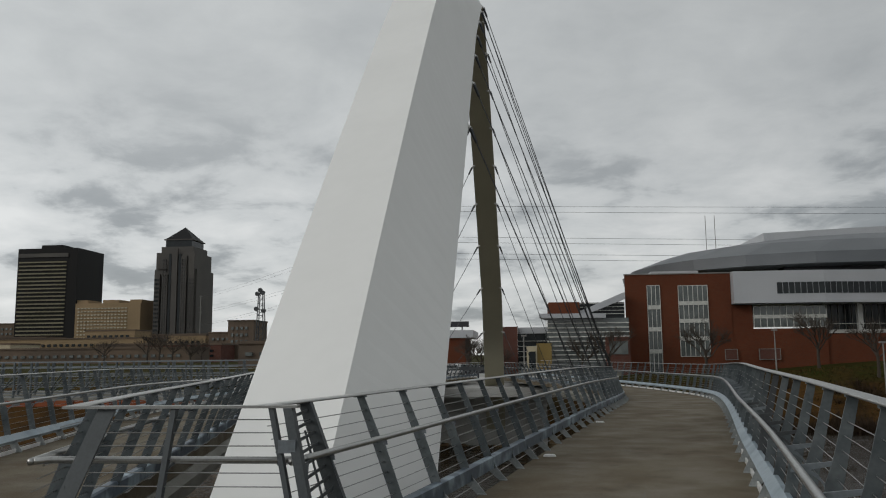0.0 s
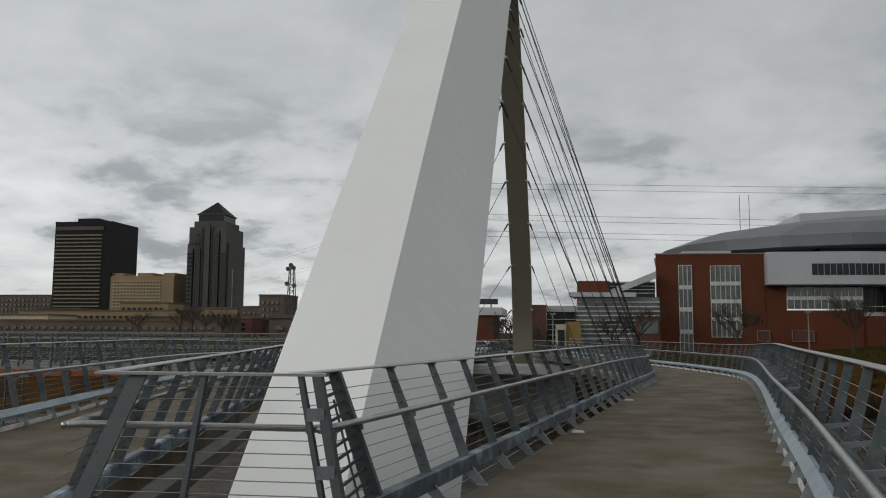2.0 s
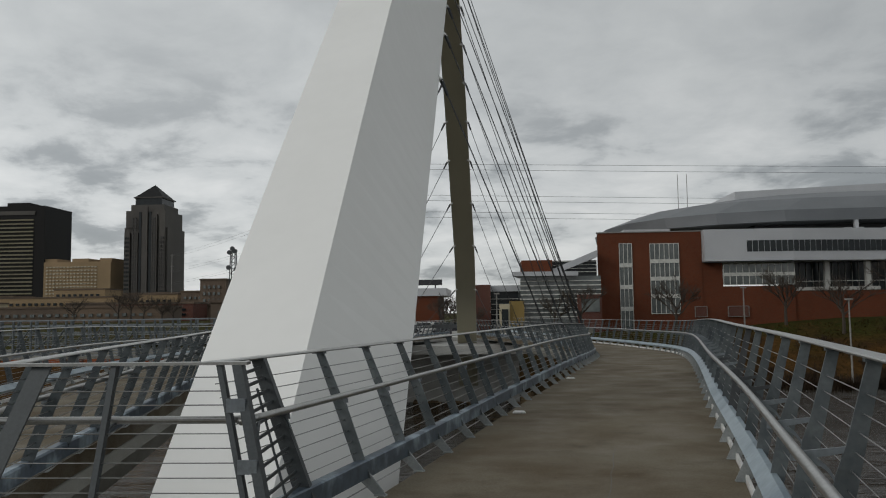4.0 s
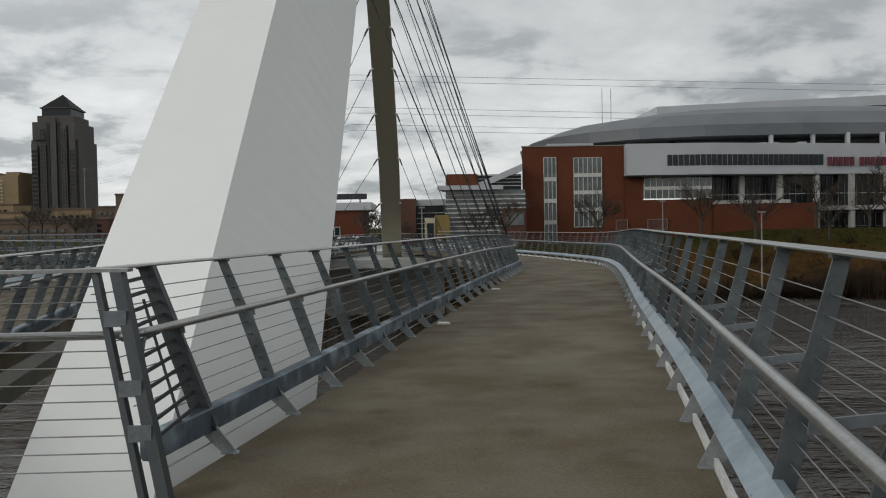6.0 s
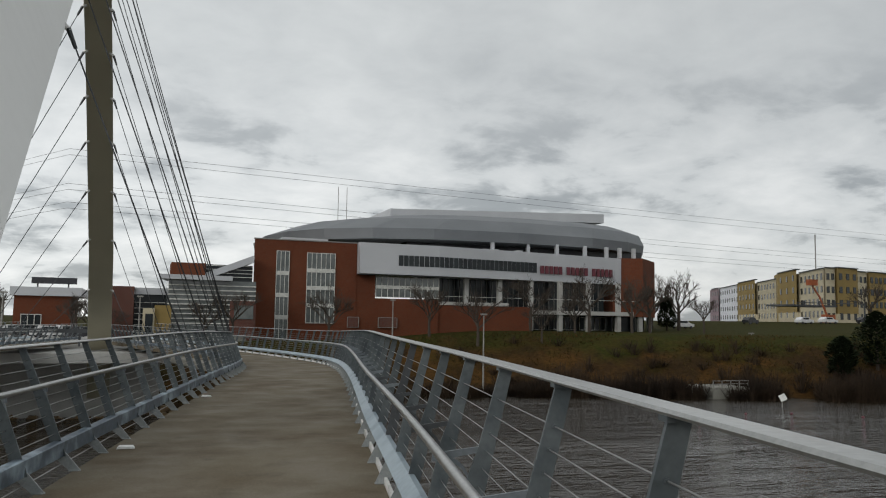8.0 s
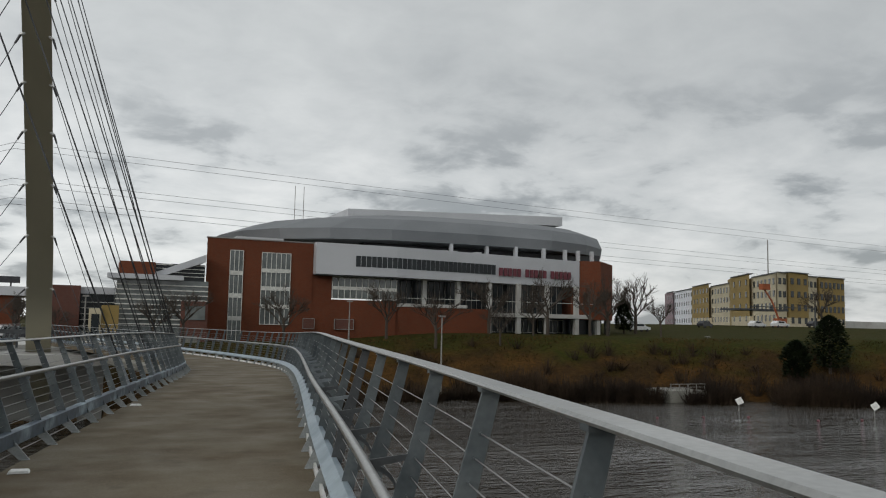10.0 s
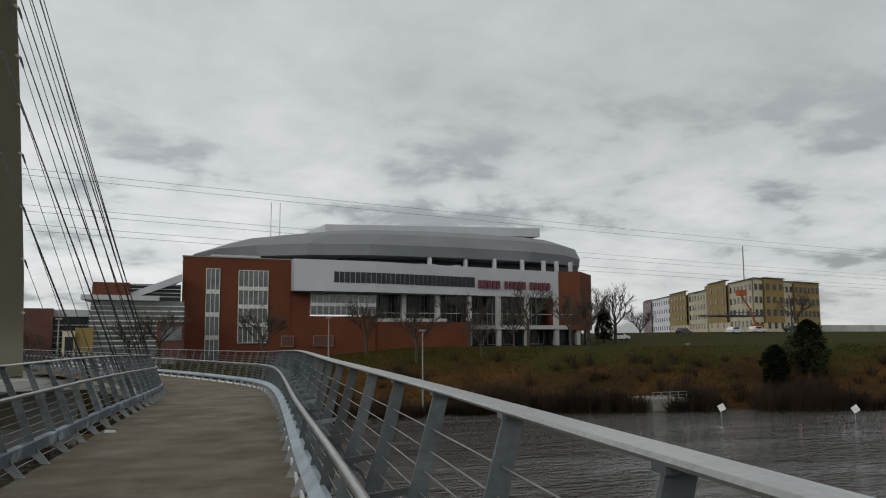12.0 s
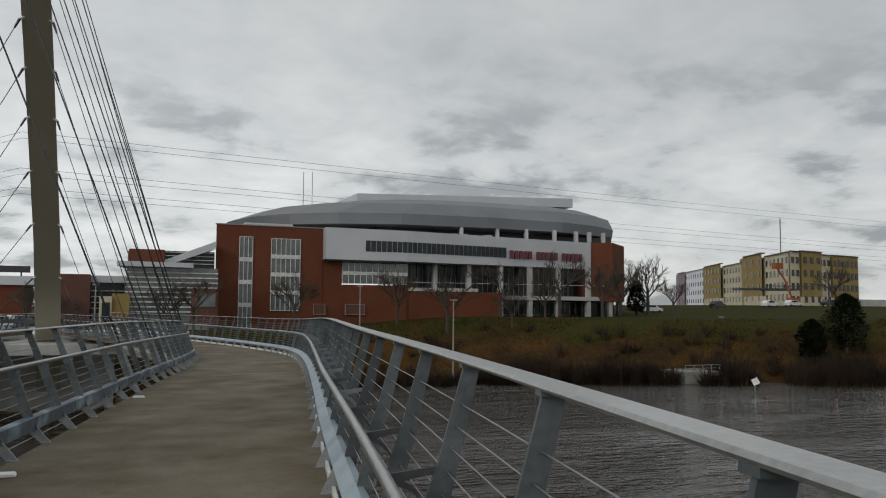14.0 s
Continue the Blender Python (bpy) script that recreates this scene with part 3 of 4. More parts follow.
def arch_section(s):
    """Corners A, B on the outer face and C, D on the inner face; s runs from the near foot to the far foot."""
    k = 2 * s - 1
    uo, ui = k * 37.0, k * 36.6
    zo, zi = outer_z(uo), inner_z(ui)
    c = float(np.interp(s, (0, 0.40, 0.5, 0.62, 0.78, 1), (-0.54, -0.98, -0.92, -0.76, -0.64, -0.86)))
    back = 0.95 * max(0.0, 1 - 2 * s)
    w = lerp3(s, 1.6, 1.2, 1.75)
    ax = lerp3(s, -3.0, -3.75, -3.0)
    b = smooth(k / 0.25)
    ax = ax * (1 - b) + (c - w + 0.2) * b
    return [(ax, ARCH_Y + uo - back, zo), (lerp3(s, -1.63, -2.0, -1.3), ARCH_Y + uo - back + (-0.35 if k < 0 else 0.0), zo + 0.12),
            (c, ARCH_Y + ui, zi), (c - w, ARCH_Y + ui, zi)]


arch = thing("bridge_arch", "tall white painted steel arch between the two decks", "arch")
ab = bmesh.new()
rings = [[ab.verts.new(p) for p in arch_section(i / 160)] for i in range(161)]
for a, b in zip(rings, rings[1:]):
    for i in range(4):
        ab.faces.new((a[i], a[(i + 1) % 4], b[(i + 1) % 4], b[i]))
ab.faces.new(rings[0]); ab.faces.new(rings[-1][::-1])
part("arch_box", ab, WHITE, arch)
# inner face strip whose darker colour carries the arch's own shade
sb = bmesh.new()
strip = []
for i in range(161):
    q = arch_section(i / 160)
    strip.append([sb.verts.new((q[2][0] - 0.01, q[2][1], q[2][2] - 0.015)), sb.verts.new((q[3][0] + 0.01, q[3][1], q[3][2] - 0.015))])
for a, b in zip(strip, strip[1:]):
    sb.faces.new((a[0], a[1], b[1], b[0]))
part("soffit", sb, SOFFIT_SHADE, arch, "inner face of the white arch, its shade coloured olive-grey")


def inner_at(y):
    u = y - ARCH_Y
    s = (u / 36.6 + 1) / 2
    q = arch_section(s)
    return q[2], q[3]


US = (23.6, 19.3, 15.6, 12.3, 9.6, 7.15, 4.9, 2.8, 0.9)
NEAR_US = (16.5, 12.8, 9.8, 7.15, 4.9, 2.8, 0.9)
for sgn, spans in ((-1, NEAR_US), (1, US)):
    for u in spans:
        y = ARCH_Y + sgn * u
        c, d = inner_at(y)
        for (x, yy, z), side, curve, lift, off in ((c, 1, edge_left, level, -0.2), (d, -1, mirrored(edge_left), level_west, 0.2)):
            bm = bmesh.new()
            bm_tube(bm, [(x - side * 0.12, yy, z + 0.05), (x + side * 0.10, yy, z - 0.12)], 0.09, 6, 0.06)
            part("clip", bm, CLIP, arch)
            foot = (curve(y) + off, y, lift(y) - 0.2)
            top = (x + side * 0.06, yy, z - 0.08)
            hanger = thing("hanger_cable", "dark steel hanger cable from the arch to the deck edge", "cable", "hanger cables")
            bm = bmesh.new(); bm_tube(bm, [top, foot], 0.021, 6); part("strand", bm, CABLE, hanger, smooth=True)
            t = Vector(top); d3 = (Vector(foot) - t).normalized()
            bm = bmesh.new(); bm_tube(bm, [t, t + d3 * 0.5], 0.07, 6, 0.05); part("socket", bm, CABLE, hanger)
            f3 = Vector(foot)
            bm = bmesh.new(); bm_tube(bm, [f3 - d3 * 1.1, f3], 0.045, 6); part("turnbuckle", bm, GALV, hanger)

# ---- arena ----
def windows(parent, x0, x1, y, z0, z1, columns, rows, glass=GLASS, frame=0.10, bars=MULLION, heavy=0.0):
    """A glazed opening in a wall that faces the river: glass set back, mullions proud of it."""
    w = part("window", box(x0, x1, y - 0.06, y + 0.3, z0, z1), glass, parent)
    for i in range(columns + 1):
        x = x0 + (x1 - x0) * i / columns
        part("mullion", box(x - frame / 2, x + frame / 2, y - 0.16, y - 0.07, z0, z1), bars, w)
    for j in range(rows + 1):
        z = z0 + (z1 - z0) * j / rows
        h = heavy if heavy and 0 < j < rows else frame / 2
        part("transom", box(x0 - frame / 2, x1 + frame / 2, y - 0.20, y - 0.165, z - h, z + h), bars, w)
    return w


arena = thing("arena", "red brick and pale metal arena with a low grey domed roof", "arena")
blk = bmesh.new()
bm_prism(blk, [(16.05, 119.5), (31.0, 119.5), (31.0, 150.0), (21.0, 150.0)], -2.0, 13.0)
part("brick_block", blk, BRICK, arena, "red brick corner block")
part("coping", box(16.0, 31.05, 119.4, 120.2, 13.0, 13.15), LAMPMETAL, arena)
part("rooftop_unit", box(21.0, 28.0, 126.0, 132.0, 13.15, 14.1), PANEL, arena)
windows(arena, 19.2, 21.0, 119.5, -1.2, 11.4, 3, 4, PALEGLASS, 0.09, MULLION, 0.30)
windows(arena, 23.6, 27.7, 119.5, 1.2, 11.3, 6, 4, PALEGLASS, 0.09, MULLION, 0.28)
for x0, x1, z0, z1 in ((29.8, 31.4, 0.7, 2.1), (34.5, 37.3, 0.7, 2.1)):
    bm = box(x0, x1, 119.38, 119.6, z0, z1)
    w = part("louvre", bm, DARKBRICK, arena)
    fr = bmesh.new()
    for a in ((x0 - 0.07, x1 + 0.07, z1, z1 + 0.07), (x0 - 0.07, x1 + 0.07, z0 - 0.07, z0), (x0 - 0.07, x0, z0, z1), (x1, x1 + 0.07, z0, z1)):
        bm_box(fr, a[0], a[1], 119.3, 119.6, a[2], a[3])
    part("frame", fr, LAMPMETAL, w)
part("brick_base", box(31.02, 44.0, 119.6, 145.0, -2.0, 5.0), BRICK, arena)
part("brick_upper", box(31.02, 33.9, 119.6, 145.0, 5.0, 8.5), BRICK, arena)
windows(arena, 34.0, 44.0, 119.62, 5.2, 8.2, 11, 2, PALEGLASS, 0.09, MULLION, 0.25)
part("glass_hall", box(44.02, 76.0, 124.0, 126.0, 3.2, 8.6), GLASS, arena, "dark glazed concourse")
for i in range(33):
    part("mullion", box(44.4 + i * 0.95, 44.46 + i * 0.95, 123.85, 123.98, 3.2, 8.6), LAMPMETAL, arena)
for x in (49.3, 55.1, 60.7, 66.1, 71.5, 77.3):
    part("column", box(x - 0.35, x + 0.35, 121.2, 121.9, -1.6, 8.6), PLAZA, arena, "pale concrete column")
part("brick_base", box(44.02, 60.2, 119.9, 145.0, -2.0, 4.2), BRICK, arena)
part("concourse_floor", box(44.02, 56.0, 119.8, 140.0, 4.25, 4.75), PLAZA, arena)
part("concourse_floor", box(60.3, 80.0, 121.0, 140.0, 3.1, 3.75), PLAZA, arena)
part("parapet_rail", box(44.1, 80.0, 120.4, 120.46, 5.55, 5.62), MULLION, arena)
part("lower_hall", box(60.4, 84.0, 128.0, 140.0, -2.0, 3.1), GLASS, arena)
for x in (61.4, 67.4, 73.4):
    windows(arena, x, x + 5.2, 127.9, 0.6, 2.8, 5, 1, GLASS)
# pale metal band with its kink
band = bmesh.new()
bm_prism(band, [(31.05, 118.0), (43.5, 118.0), (79.6, 124.1), (79.6, 140.0), (31.05, 140.0)], 8.55, 13.12)
part("metal_band", band, PANEL, arena, "pale grey metal-clad upper band")
# thin dark slab that draws the shadow under the overhanging band
part("band_shadow_strip", box(31.2, 43.4, 118.2, 119.5, 8.35, 8.45), GLASS, arena)


def band_y(x):
    return 118.0 if x < 43.5 else 118.0 + (x - 43.5) * 6.5 / 39.3


segments = 30
for i in range(segments):
    x0 = 37.0 + i * 0.82
    ya, yb = band_y(x0), band_y(x0 + 0.74)
    bm = bmesh.new()
    bm_prism(bm, [(x0, ya - 0.03), (x0 + 0.74, yb - 0.03), (x0 + 0.74, yb + 0.2), (x0, ya + 0.2)], 9.85, 11.45)
    part("pane", bm, GLASS, arena)
# the sign is shown as plain red blocks of its letters' size
sign = thing("arena_sign", "dark red sign letters on the pale metal band", "sign")
x = 62.2
for word in (5, 5, 5):
    for k in range(word):
        y = band_y(x)
        part("bar", box(x, x + 0.62, y - 0.22, y - 0.03, 9.75, 11.05), RED, sign)
        x += 0.93
    x += 0.75
# corner tower, right
bm = bmesh.new(); bm_prism(bm, [(78.5, 125.0), (83.0, 122.6), (90.0, 129.0), (90.0, 150.0), (78.5, 150.0)], 3.0, 13.2)
part("corner_tower", bm, BRICK, arena, "red brick corner block")
bm = bmesh.new(); bm_prism(bm, [(79.0, 128.0), (84.0, 126.5), (89.0, 131.0), (89.0, 150.0), (79.0, 150.0)], -1.6, 3.0)
part("recessed_base", bm, GLASS, arena)
for x, y in ((83.0, 123.2), (89.4, 129.6), (79.5, 125.5)):
    part("column", box(x - 0.35, x + 0.35, y, y + 0.7, -1.6, 3.0), PLAZA, arena)
# terrace under the roof: a solid dark block stands for its shade
part("terrace_shade", box(44.0, 92.0, 136.0, 150.0, 12.5, 15.6), CARDARK_AND_SHADE, arena, "shade of the open terrace under the roof edge, a solid dark block")
for x in (57.5, 64.3, 70.0, 75.7, 80.2, 83.0, 86.0):
    part("column", box(x - 0.28, x + 0.28, 129.5, 130.1, 12.9, 15.6), PANEL, arena)
for x in (53.5, 55.2, 59.6):
    part("roof_vent", box(x, x + 1.1, 124.5, 126.0, 13.1, 13.7), PANEL, arena)
# roof
rb = bmesh.new()
levels = ((15.4, 1.0, 1.0, 0.0), (17.2, 1.01, 1.0, 0.0), (19.5, 0.93, 0.90, 3.2), (21.2, 0.76, 0.72, 7.2), (22.6, 0.48, 0.45, 11.0), (23.0, 0.1, 0.1, 12.0))
rr = []
for z, a, b, sh in levels:
    rr.append([rb.verts.new((62.2 + sh + 39.4 * a * math.copysign(abs(math.cos(t)) ** 0.75, math.cos(t)), 165.0 + 36.0 * b * math.copysign(abs(math.sin(t)) ** 0.75, math.sin(t)), z))
               for t in (2 * math.pi * (k + 0.5) / 22 for k in range(22))])
for a, b in zip(rr, rr[1:]):
    for k in range(22):
        rb.faces.new((a[k], a[(k + 1) % 22], b[(k + 1) % 22], b[k]))
rb.faces.new(rr[0][::-1]); rb.faces.new(rr[-1])
part("roof", rb, ROOF, arena, "faceted grey metal roof")
tb = bmesh.new()
for pts in (((48.2, 24.5), (48.2, 22.9), (98.5, 24.4), (98.5, 26.4)),):
    a = [tb.verts.new((x, 160.0, z)) for x, z in pts]; b = [tb.verts.new((x, 185.0, z)) for x, z in pts]
    tb.faces.new(a); tb.faces.new(b[::-1])
    for i in range(len(a)):
        j = (i + 1) % len(a); tb.faces.new((a[j], a[i], b[i], b[j]))
part("roof_monitor", tb, PANEL, arena, "pale metal raised roof strip")
for x in (38.5, 40.3):
    part("mast", box(x - 0.05, x + 0.05, 165.0, 165.1, 20.0, 29.0), LAMPMETAL, arena)

# ---- glass convention hall beside the arena ----
hall = thing("convention_hall", "glass and brick hall with a rising white roof", "hall")
part("glass_front", box(4.6, 15.7, 114.0, 125.0, -1.5, 6.6), PALEGLASS, hall)
for j in range(9):
    part("louvre", box(4.5, 15.7, 113.75, 113.95, 0.9 + j * 0.62, 1.05 + j * 0.62), MULLION, hall)
bm = bmesh.new(); bm_prism(bm, [(3.4, 111.8), (12.5, 112.8), (12.5, 126.0), (5.5, 126.0)], 6.6, 7.2); part("roof_edge", bm, PANEL, hall)
part("brick_penthouse", box(4.9, 9.2, 116.0, 122.0, 7.2, 9.0), BRICK, hall)
bm = bmesh.new()
prof = ((8.0, 7.2), (15.7, 10.4), (15.7, 9.4), (9.0, 6.8))
a = [bm.verts.new((x, 117.0, z)) for x, z in prof]; b = [bm.verts.new((x, 140.0, z)) for x, z in prof]
bm.faces.new(a); bm.faces.new(b[::-1])
for i in range(4):
    j = (i + 1) % 4; bm.faces.new((a[j], a[i], b[i], b[j]))
part("sloping_roof", bm, PANEL, hall)
part("clerestory", box(9.2, 15.7, 118.0, 139.0, 6.4, 9.0), GLASS, hall)
for j in range(4):
    part("rail", box(9.4, 15.7, 117.6, 117.8, 7.3 + j * 0.5, 7.38 + j * 0.5), MULLION, hall)
part("brick_base", box(12.4, 15.72, 113.5, 114.0, -2.0, 4.0), DARKBRICK, hall)
part("low_window", box(12.9, 15.4, 113.4, 113.5, 1.6, 3.4), PALEGLASS, hall)
part("yellow_bay", box(3.0, 5.0, 112.4, 114.0, -1.0, 3.2), TAN, hall, "yellow painted bay")
part("bay_front", box(1.6, 3.0, 112.0, 114.0, -1.0, 2.8), CREAM, hall)
part("bay_door", box(1.9, 2.8, 111.9, 112.0, -1.0, 2.1), GLASS, hall)
part("retaining_wall", box(0.6, 14.0, 109.0, 109.6, -4.0, -0.4), GIRDER, hall)

west = thing("brick_hall", "low brown brick hall with a glass wing", "hall")
part("brick_wall", box(-3.4, 0.4, 124.0, 140.0, -2.0, 5.9), DARKBRICK, west)
part("glass_wing", box(0.42, 7.0, 127.0, 140.0, -2.0, 5.8), GLASS, west)
part("wing_roof", box(0.42, 7.2, 126.6, 140.0, 4.9, 5.85), PANEL, west)
for j in range(6):
    part("louvre", box(0.5, 7.0, 126.7, 126.9, -0.3 + j * 0.8, -0.2 + j * 0.8), MULLION, west)
shed = thing("brick_shed", "low red brick building with a pale metal roof", "building")
part("brick_wall", box(-15.0, -7.8, 128.0, 142.0, -2.0, 4.4), BRICK, shed)
bm = bmesh.new(); bm_prism(bm, [(-15.5, 127.5), (-6.5, 127.5), (-6.5, 143.0), (-15.5, 143.0)], 4.4, 5.6); part("roof", bm, PANEL, shed)
windows(shed, -14.0, -11.5, 128.0, 0.3, 1.8, 3, 1)
part("rooftop_sign", box(-13.3, -7.4, 131.0, 131.4, 6.2, 7.1), CARDARK_AND_SHADE, shed)
for x in (-12.5, -8.5):
    part("sign_post", box(x - 0.1, x + 0.1, 131.1, 131.3, 5.6, 6.2), CARDARK_AND_SHADE, shed)

# far landing of the bridge and its lot
whole("far_landing", box(-26.0, 3.0, 76.5, 88.0, -7.0, -0.55), PLAZA, "pale concrete landing wall at the far end of the bridge", "landing", kind="structure")
whole("landing_slab", box(-24.0, 7.0, 66.0, 76.4, -1.6, -0.9), PLAZA, "pale concrete slab under the far foot of the arch", "slab", kind="structure")
rail = thing("low_rail", "dark flat steel rail by the far landing", "rail")
part("bar", box(-22.0, -0.6, 69.6, 69.8, 0.45, 0.75), DARKPOST, rail)
for x in (-20, -14, -8, -3):
    part("post", box(x, x + 0.15, 69.62, 69.78, -0.55, 0.45), DARKPOST, rail)
whole("parking_lot", box(-40.0, -3.5, 92.0, 124.0, -1.3, -0.95), PLAZA, "pale concrete parking lot", "parking lot", kind="structure")


def car(x, y, z, turn, paint, label, size=1.0):
    root = thing("parked_car", label, "car", "parked cars", at=(x, y, z))
    root.rotation_euler = (0, 0, radians(turn))
    bm = bmesh.new()
    prof = ((-2.2, 0.35), (2.2, 0.35), (2.25, 0.8), (1.2, 0.95), (0.6, 1.42), (-1.3, 1.45), (-1.9, 0.98), (-2.25, 0.9))
    a = [bm.verts.new((px * size, -0.85, pz * size)) for px, pz in prof]; b = [bm.verts.new((px * size, 0.85, pz * size)) for px, pz in prof]
    bm.faces.new(a); bm.faces.new(b[::-1])
    for i in range(len(a)):
        j = (i + 1) % len(a); bm.faces.new((a[j], a[i], b[i], b[j]))
    part("body", bm, paint, root)
    for s in (-1, 1):
        part("side_window", box(-1.2 * size, 0.55 * size, s * 0.86 - 0.02, s * 0.86 + 0.02, 0.98 * size, 1.34 * size), GLASS, root)
    for px in (-1.4, 1.4):
        for s in (-0.8, 0.8):
            bm = bmesh.new(); bm_tube(bm, [(px * size, s - 0.12, 0.33), (px * size, s + 0.12, 0.33)], 0.33, 12); part("wheel", bm, CARDARK_AND_SHADE, root)


for i, (x, y, turn, p) in enumerate(((-13, 118, 10, CARWHITE), (-11, 113, 20, CARDARK_AND_SHADE), (-8.5, 110, 15, CARWHITE), (-15, 108, 5, CARDARK_AND_SHADE), (-7, 116, 30, CARWHITE), (-4.5, 105, 10, CARDARK_AND_SHADE), (-18, 115, 0, CARDARK_AND_SHADE))):
    car(x, y, -0.95, turn, p, "white parked car on the pale lot" if p is CARWHITE else "dark parked car on the pale lot")

# ---- apartment building ----
apt = thing("apartment_building", "four-storey tan and cream apartment building under construction", "apartment building")
P0, P1, P2 = Vector((272, 336)), Vector((192, 188)), Vector((228, 195))


def along(a, b, s):
    return a + (b - a) * s


def wall_bay(a, b, s0, s1, top, mat, proud, cols, z0=3.0, base=None):
    p, q = along(a, b, s0), along(a, b, s1)
    d = (b - a).normalized()
    n = Vector((d.y, -d.x))
    if n.dot(Vector((0, -1))) < 0 and n.dot(-along(a, b, 0.5)) < 0:
        n = -n
    if n.dot(-along(a, b, 0.5)) < 0:
        n = -n
    o = n * proud
    bm = bmesh.new()
    bm_prism(bm, [tuple(p + o), tuple(q + o), tuple(q + Vector((7, 11))), tuple(p + Vector((7, 11)))], z0 - 3, top)
    bay = part("bay", bm, mat, apt)
    if base:
        bm = bmesh.new()
        bm_prism(bm, [tuple(p + o + n * 0.1), tuple(q + o + n * 0.1), tuple(q), tuple(p)], z0 - 3, z0 + 3.0)
        part("base_course", bm, base, bay)
    bm = bmesh.new()
    bm_prism(bm, [tuple(p + o + n * 0.35), tuple(q + o + n * 0.35), tuple(q), tuple(p)], top, top + 0.3)
    part("parapet", bm, DARKPOST, bay)
    length = (q - p).length
    for f in range(4):
        zz = z0 + 0.6 + f * (top - z0 - 0.8) / 4
        for c in range(cols):
            m = along(p, q, (c + 0.5) / cols) + o
            w = min(0.75, 0.27 * length / cols)
            bm = bmesh.new()
            bm_prism(bm, [tuple(m - d * w + n * 0.14), tuple(m + d * w + n * 0.14), tuple(m + d * w - n * 0.2), tuple(m - d * w - n * 0.2)], zz + 0.7, zz + 2.6)
            part("window", bm, GLASS, bay)


for s0, s1, top, mat, proud, cols, base in ((0, 0.10, 19.8, PURPLE, 0.6, 3, None), (0.10, 0.36, 19.6, WRAP, 0, 9, None), (0.36, 0.53, 20.0, TAN, 1.0, 5, CREAM),
                                      (0.53, 0.73, 18.8, CREAM, 0, 8, CREAM), (0.73, 0.86, 20.4, TAN, 1.2, 3, CREAM), (0.86, 1.0, 19.2, CREAM, 0.2, 6, CREAM)):
    wall_bay(P0, P1, s0, s1, top, mat, proud, cols, 3.4, base)
for s0, s1, top, mat, proud, cols, base in ((0, 0.13, 19.4, CREAM, 0.3, 2, CREAM), (0.13, 0.42, 19.6, TAN, 1.0, 3, CREAM), (0.42, 0.6, 19.0, CREAM, 0.0, 3, CREAM), (0.6, 1.0, 19.0, TAN, 0.8, 6, CREAM)):
    wall_bay(P1, P2, s0, s1, top, mat, proud, cols, 2.8, base)
part("canopy", box(168.0, 186.0, 178.0, 186.0, 7.4, 7.9), DARKPOST, apt)
part("antenna", box(201.0, 201.25, 200.0, 200.25, 19, 31), LAMPMETAL, apt)
for i, (x, y, t, p) in enumerate(((150, 172, 20, CARDARK_AND_SHADE), (162, 166, 10, CARWHITE), (169, 165, 5, CARWHITE), (180, 163, 0, CARDARK_AND_SHADE), (112, 150, 10, CARWHITE))):
    car(x, y, ground_height(x, y), t, p, "white parked truck by the apartments" if p is CARWHITE else "dark parked car by the apartments", 1.25)
lift_ = thing("lift_machine", "orange construction lift beside the apartments", "lift")
part("body", box(176.0, 179.0, 172.0, 174.0, 3.0, 5.2), ORANGE, lift_)
bm = bmesh.new(); bm_tube(bm, [(177, 173, 5), (174.5, 173, 10), (172.0, 173, 13.0)], 0.25, 6); part("boom", bm, ORANGE, lift_)
part("basket", box(170.6, 173.4, 172.3, 173.7, 13.0, 14.6), ORANGE, lift_)
fence = thing("concrete_barrier", "long pale concrete wall beyond the apartments", "wall")
part("wall", box(232.0, 330.0, 205.0, 206.0, 2.0, 5.6), PLAZA, fence)

# traffic signal on its long arm
sig = thing("traffic_signal", "dark traffic signal mast with a long arm", "traffic signal")
part("pole", box(176.2, 176.5, 160.0, 160.3, 1.0, 8.2), DARKPOST, sig)
part("arm", box(154.0, 176.2, 160.1, 160.25, 7.7, 7.9), DARKPOST, sig)
for x in (156, 161, 166):
    part("signal_head", box(x, x + 0.4, 159.9, 160.3, 7.2, 8.3), DARKPOST, sig)

# ---- downtown skyline ----
def tower_rows(parent, x0, x1, y, z0, z1, floors, bays, mat, fill=0.55, wide=0.7):
    """The small far-off panes of a tower, joined."""
    bm = bmesh.new()
    for f in range(floors):
        z = z0 + (z1 - z0) * f / floors
        h = (z1 - z0) / floors * fill
        for b in range(bays):
            xa = x0 + (x1 - x0) * b / bays
            bm_box(bm, xa, xa + (x1 - x0) / bays * wide, y - 0.5, y + 0.5, z, z + h)
    tagged(part("glazing", bm, mat, parent), kind="stuff")


black = thing("office_tower", "black metal office tower with pale window rows", "office tower")
part("shaft", box(-393, -343.5, 600, 640, 0, 88.5), BLACKTOWER, black)
part("plant_room", box(-380, -362, 610, 630, 88.5, 92.5), BLACKTOWER, black)
part("plant_band", box(-392, -351, 599.4, 600, 81.5, 84.5), GREYTOWER, black)
tower_rows(black, -391.5, -352, 599.8, 14, 80, 22, 30, TOWERWIN, 0.34, 0.72)
hotel = thing("hotel_block", "tan masonry slab block with small pale windows", "office tower")
part("shaft", box(-343.4, -290.5, 600, 625, 0, 44.4), TANTOWER, hotel)
for x0, x1 in ((-343.4, -334), (-322, -309), (-300, -290.5)):
    part("roof_block", box(x0, x1, 602, 622, 44.4, 47.0), TANTOWER, hotel)
tower_rows(hotel, -341, -300, 599.6, 12, 42.5, 12, 15, HOTELWIN, 0.32, 0.5)
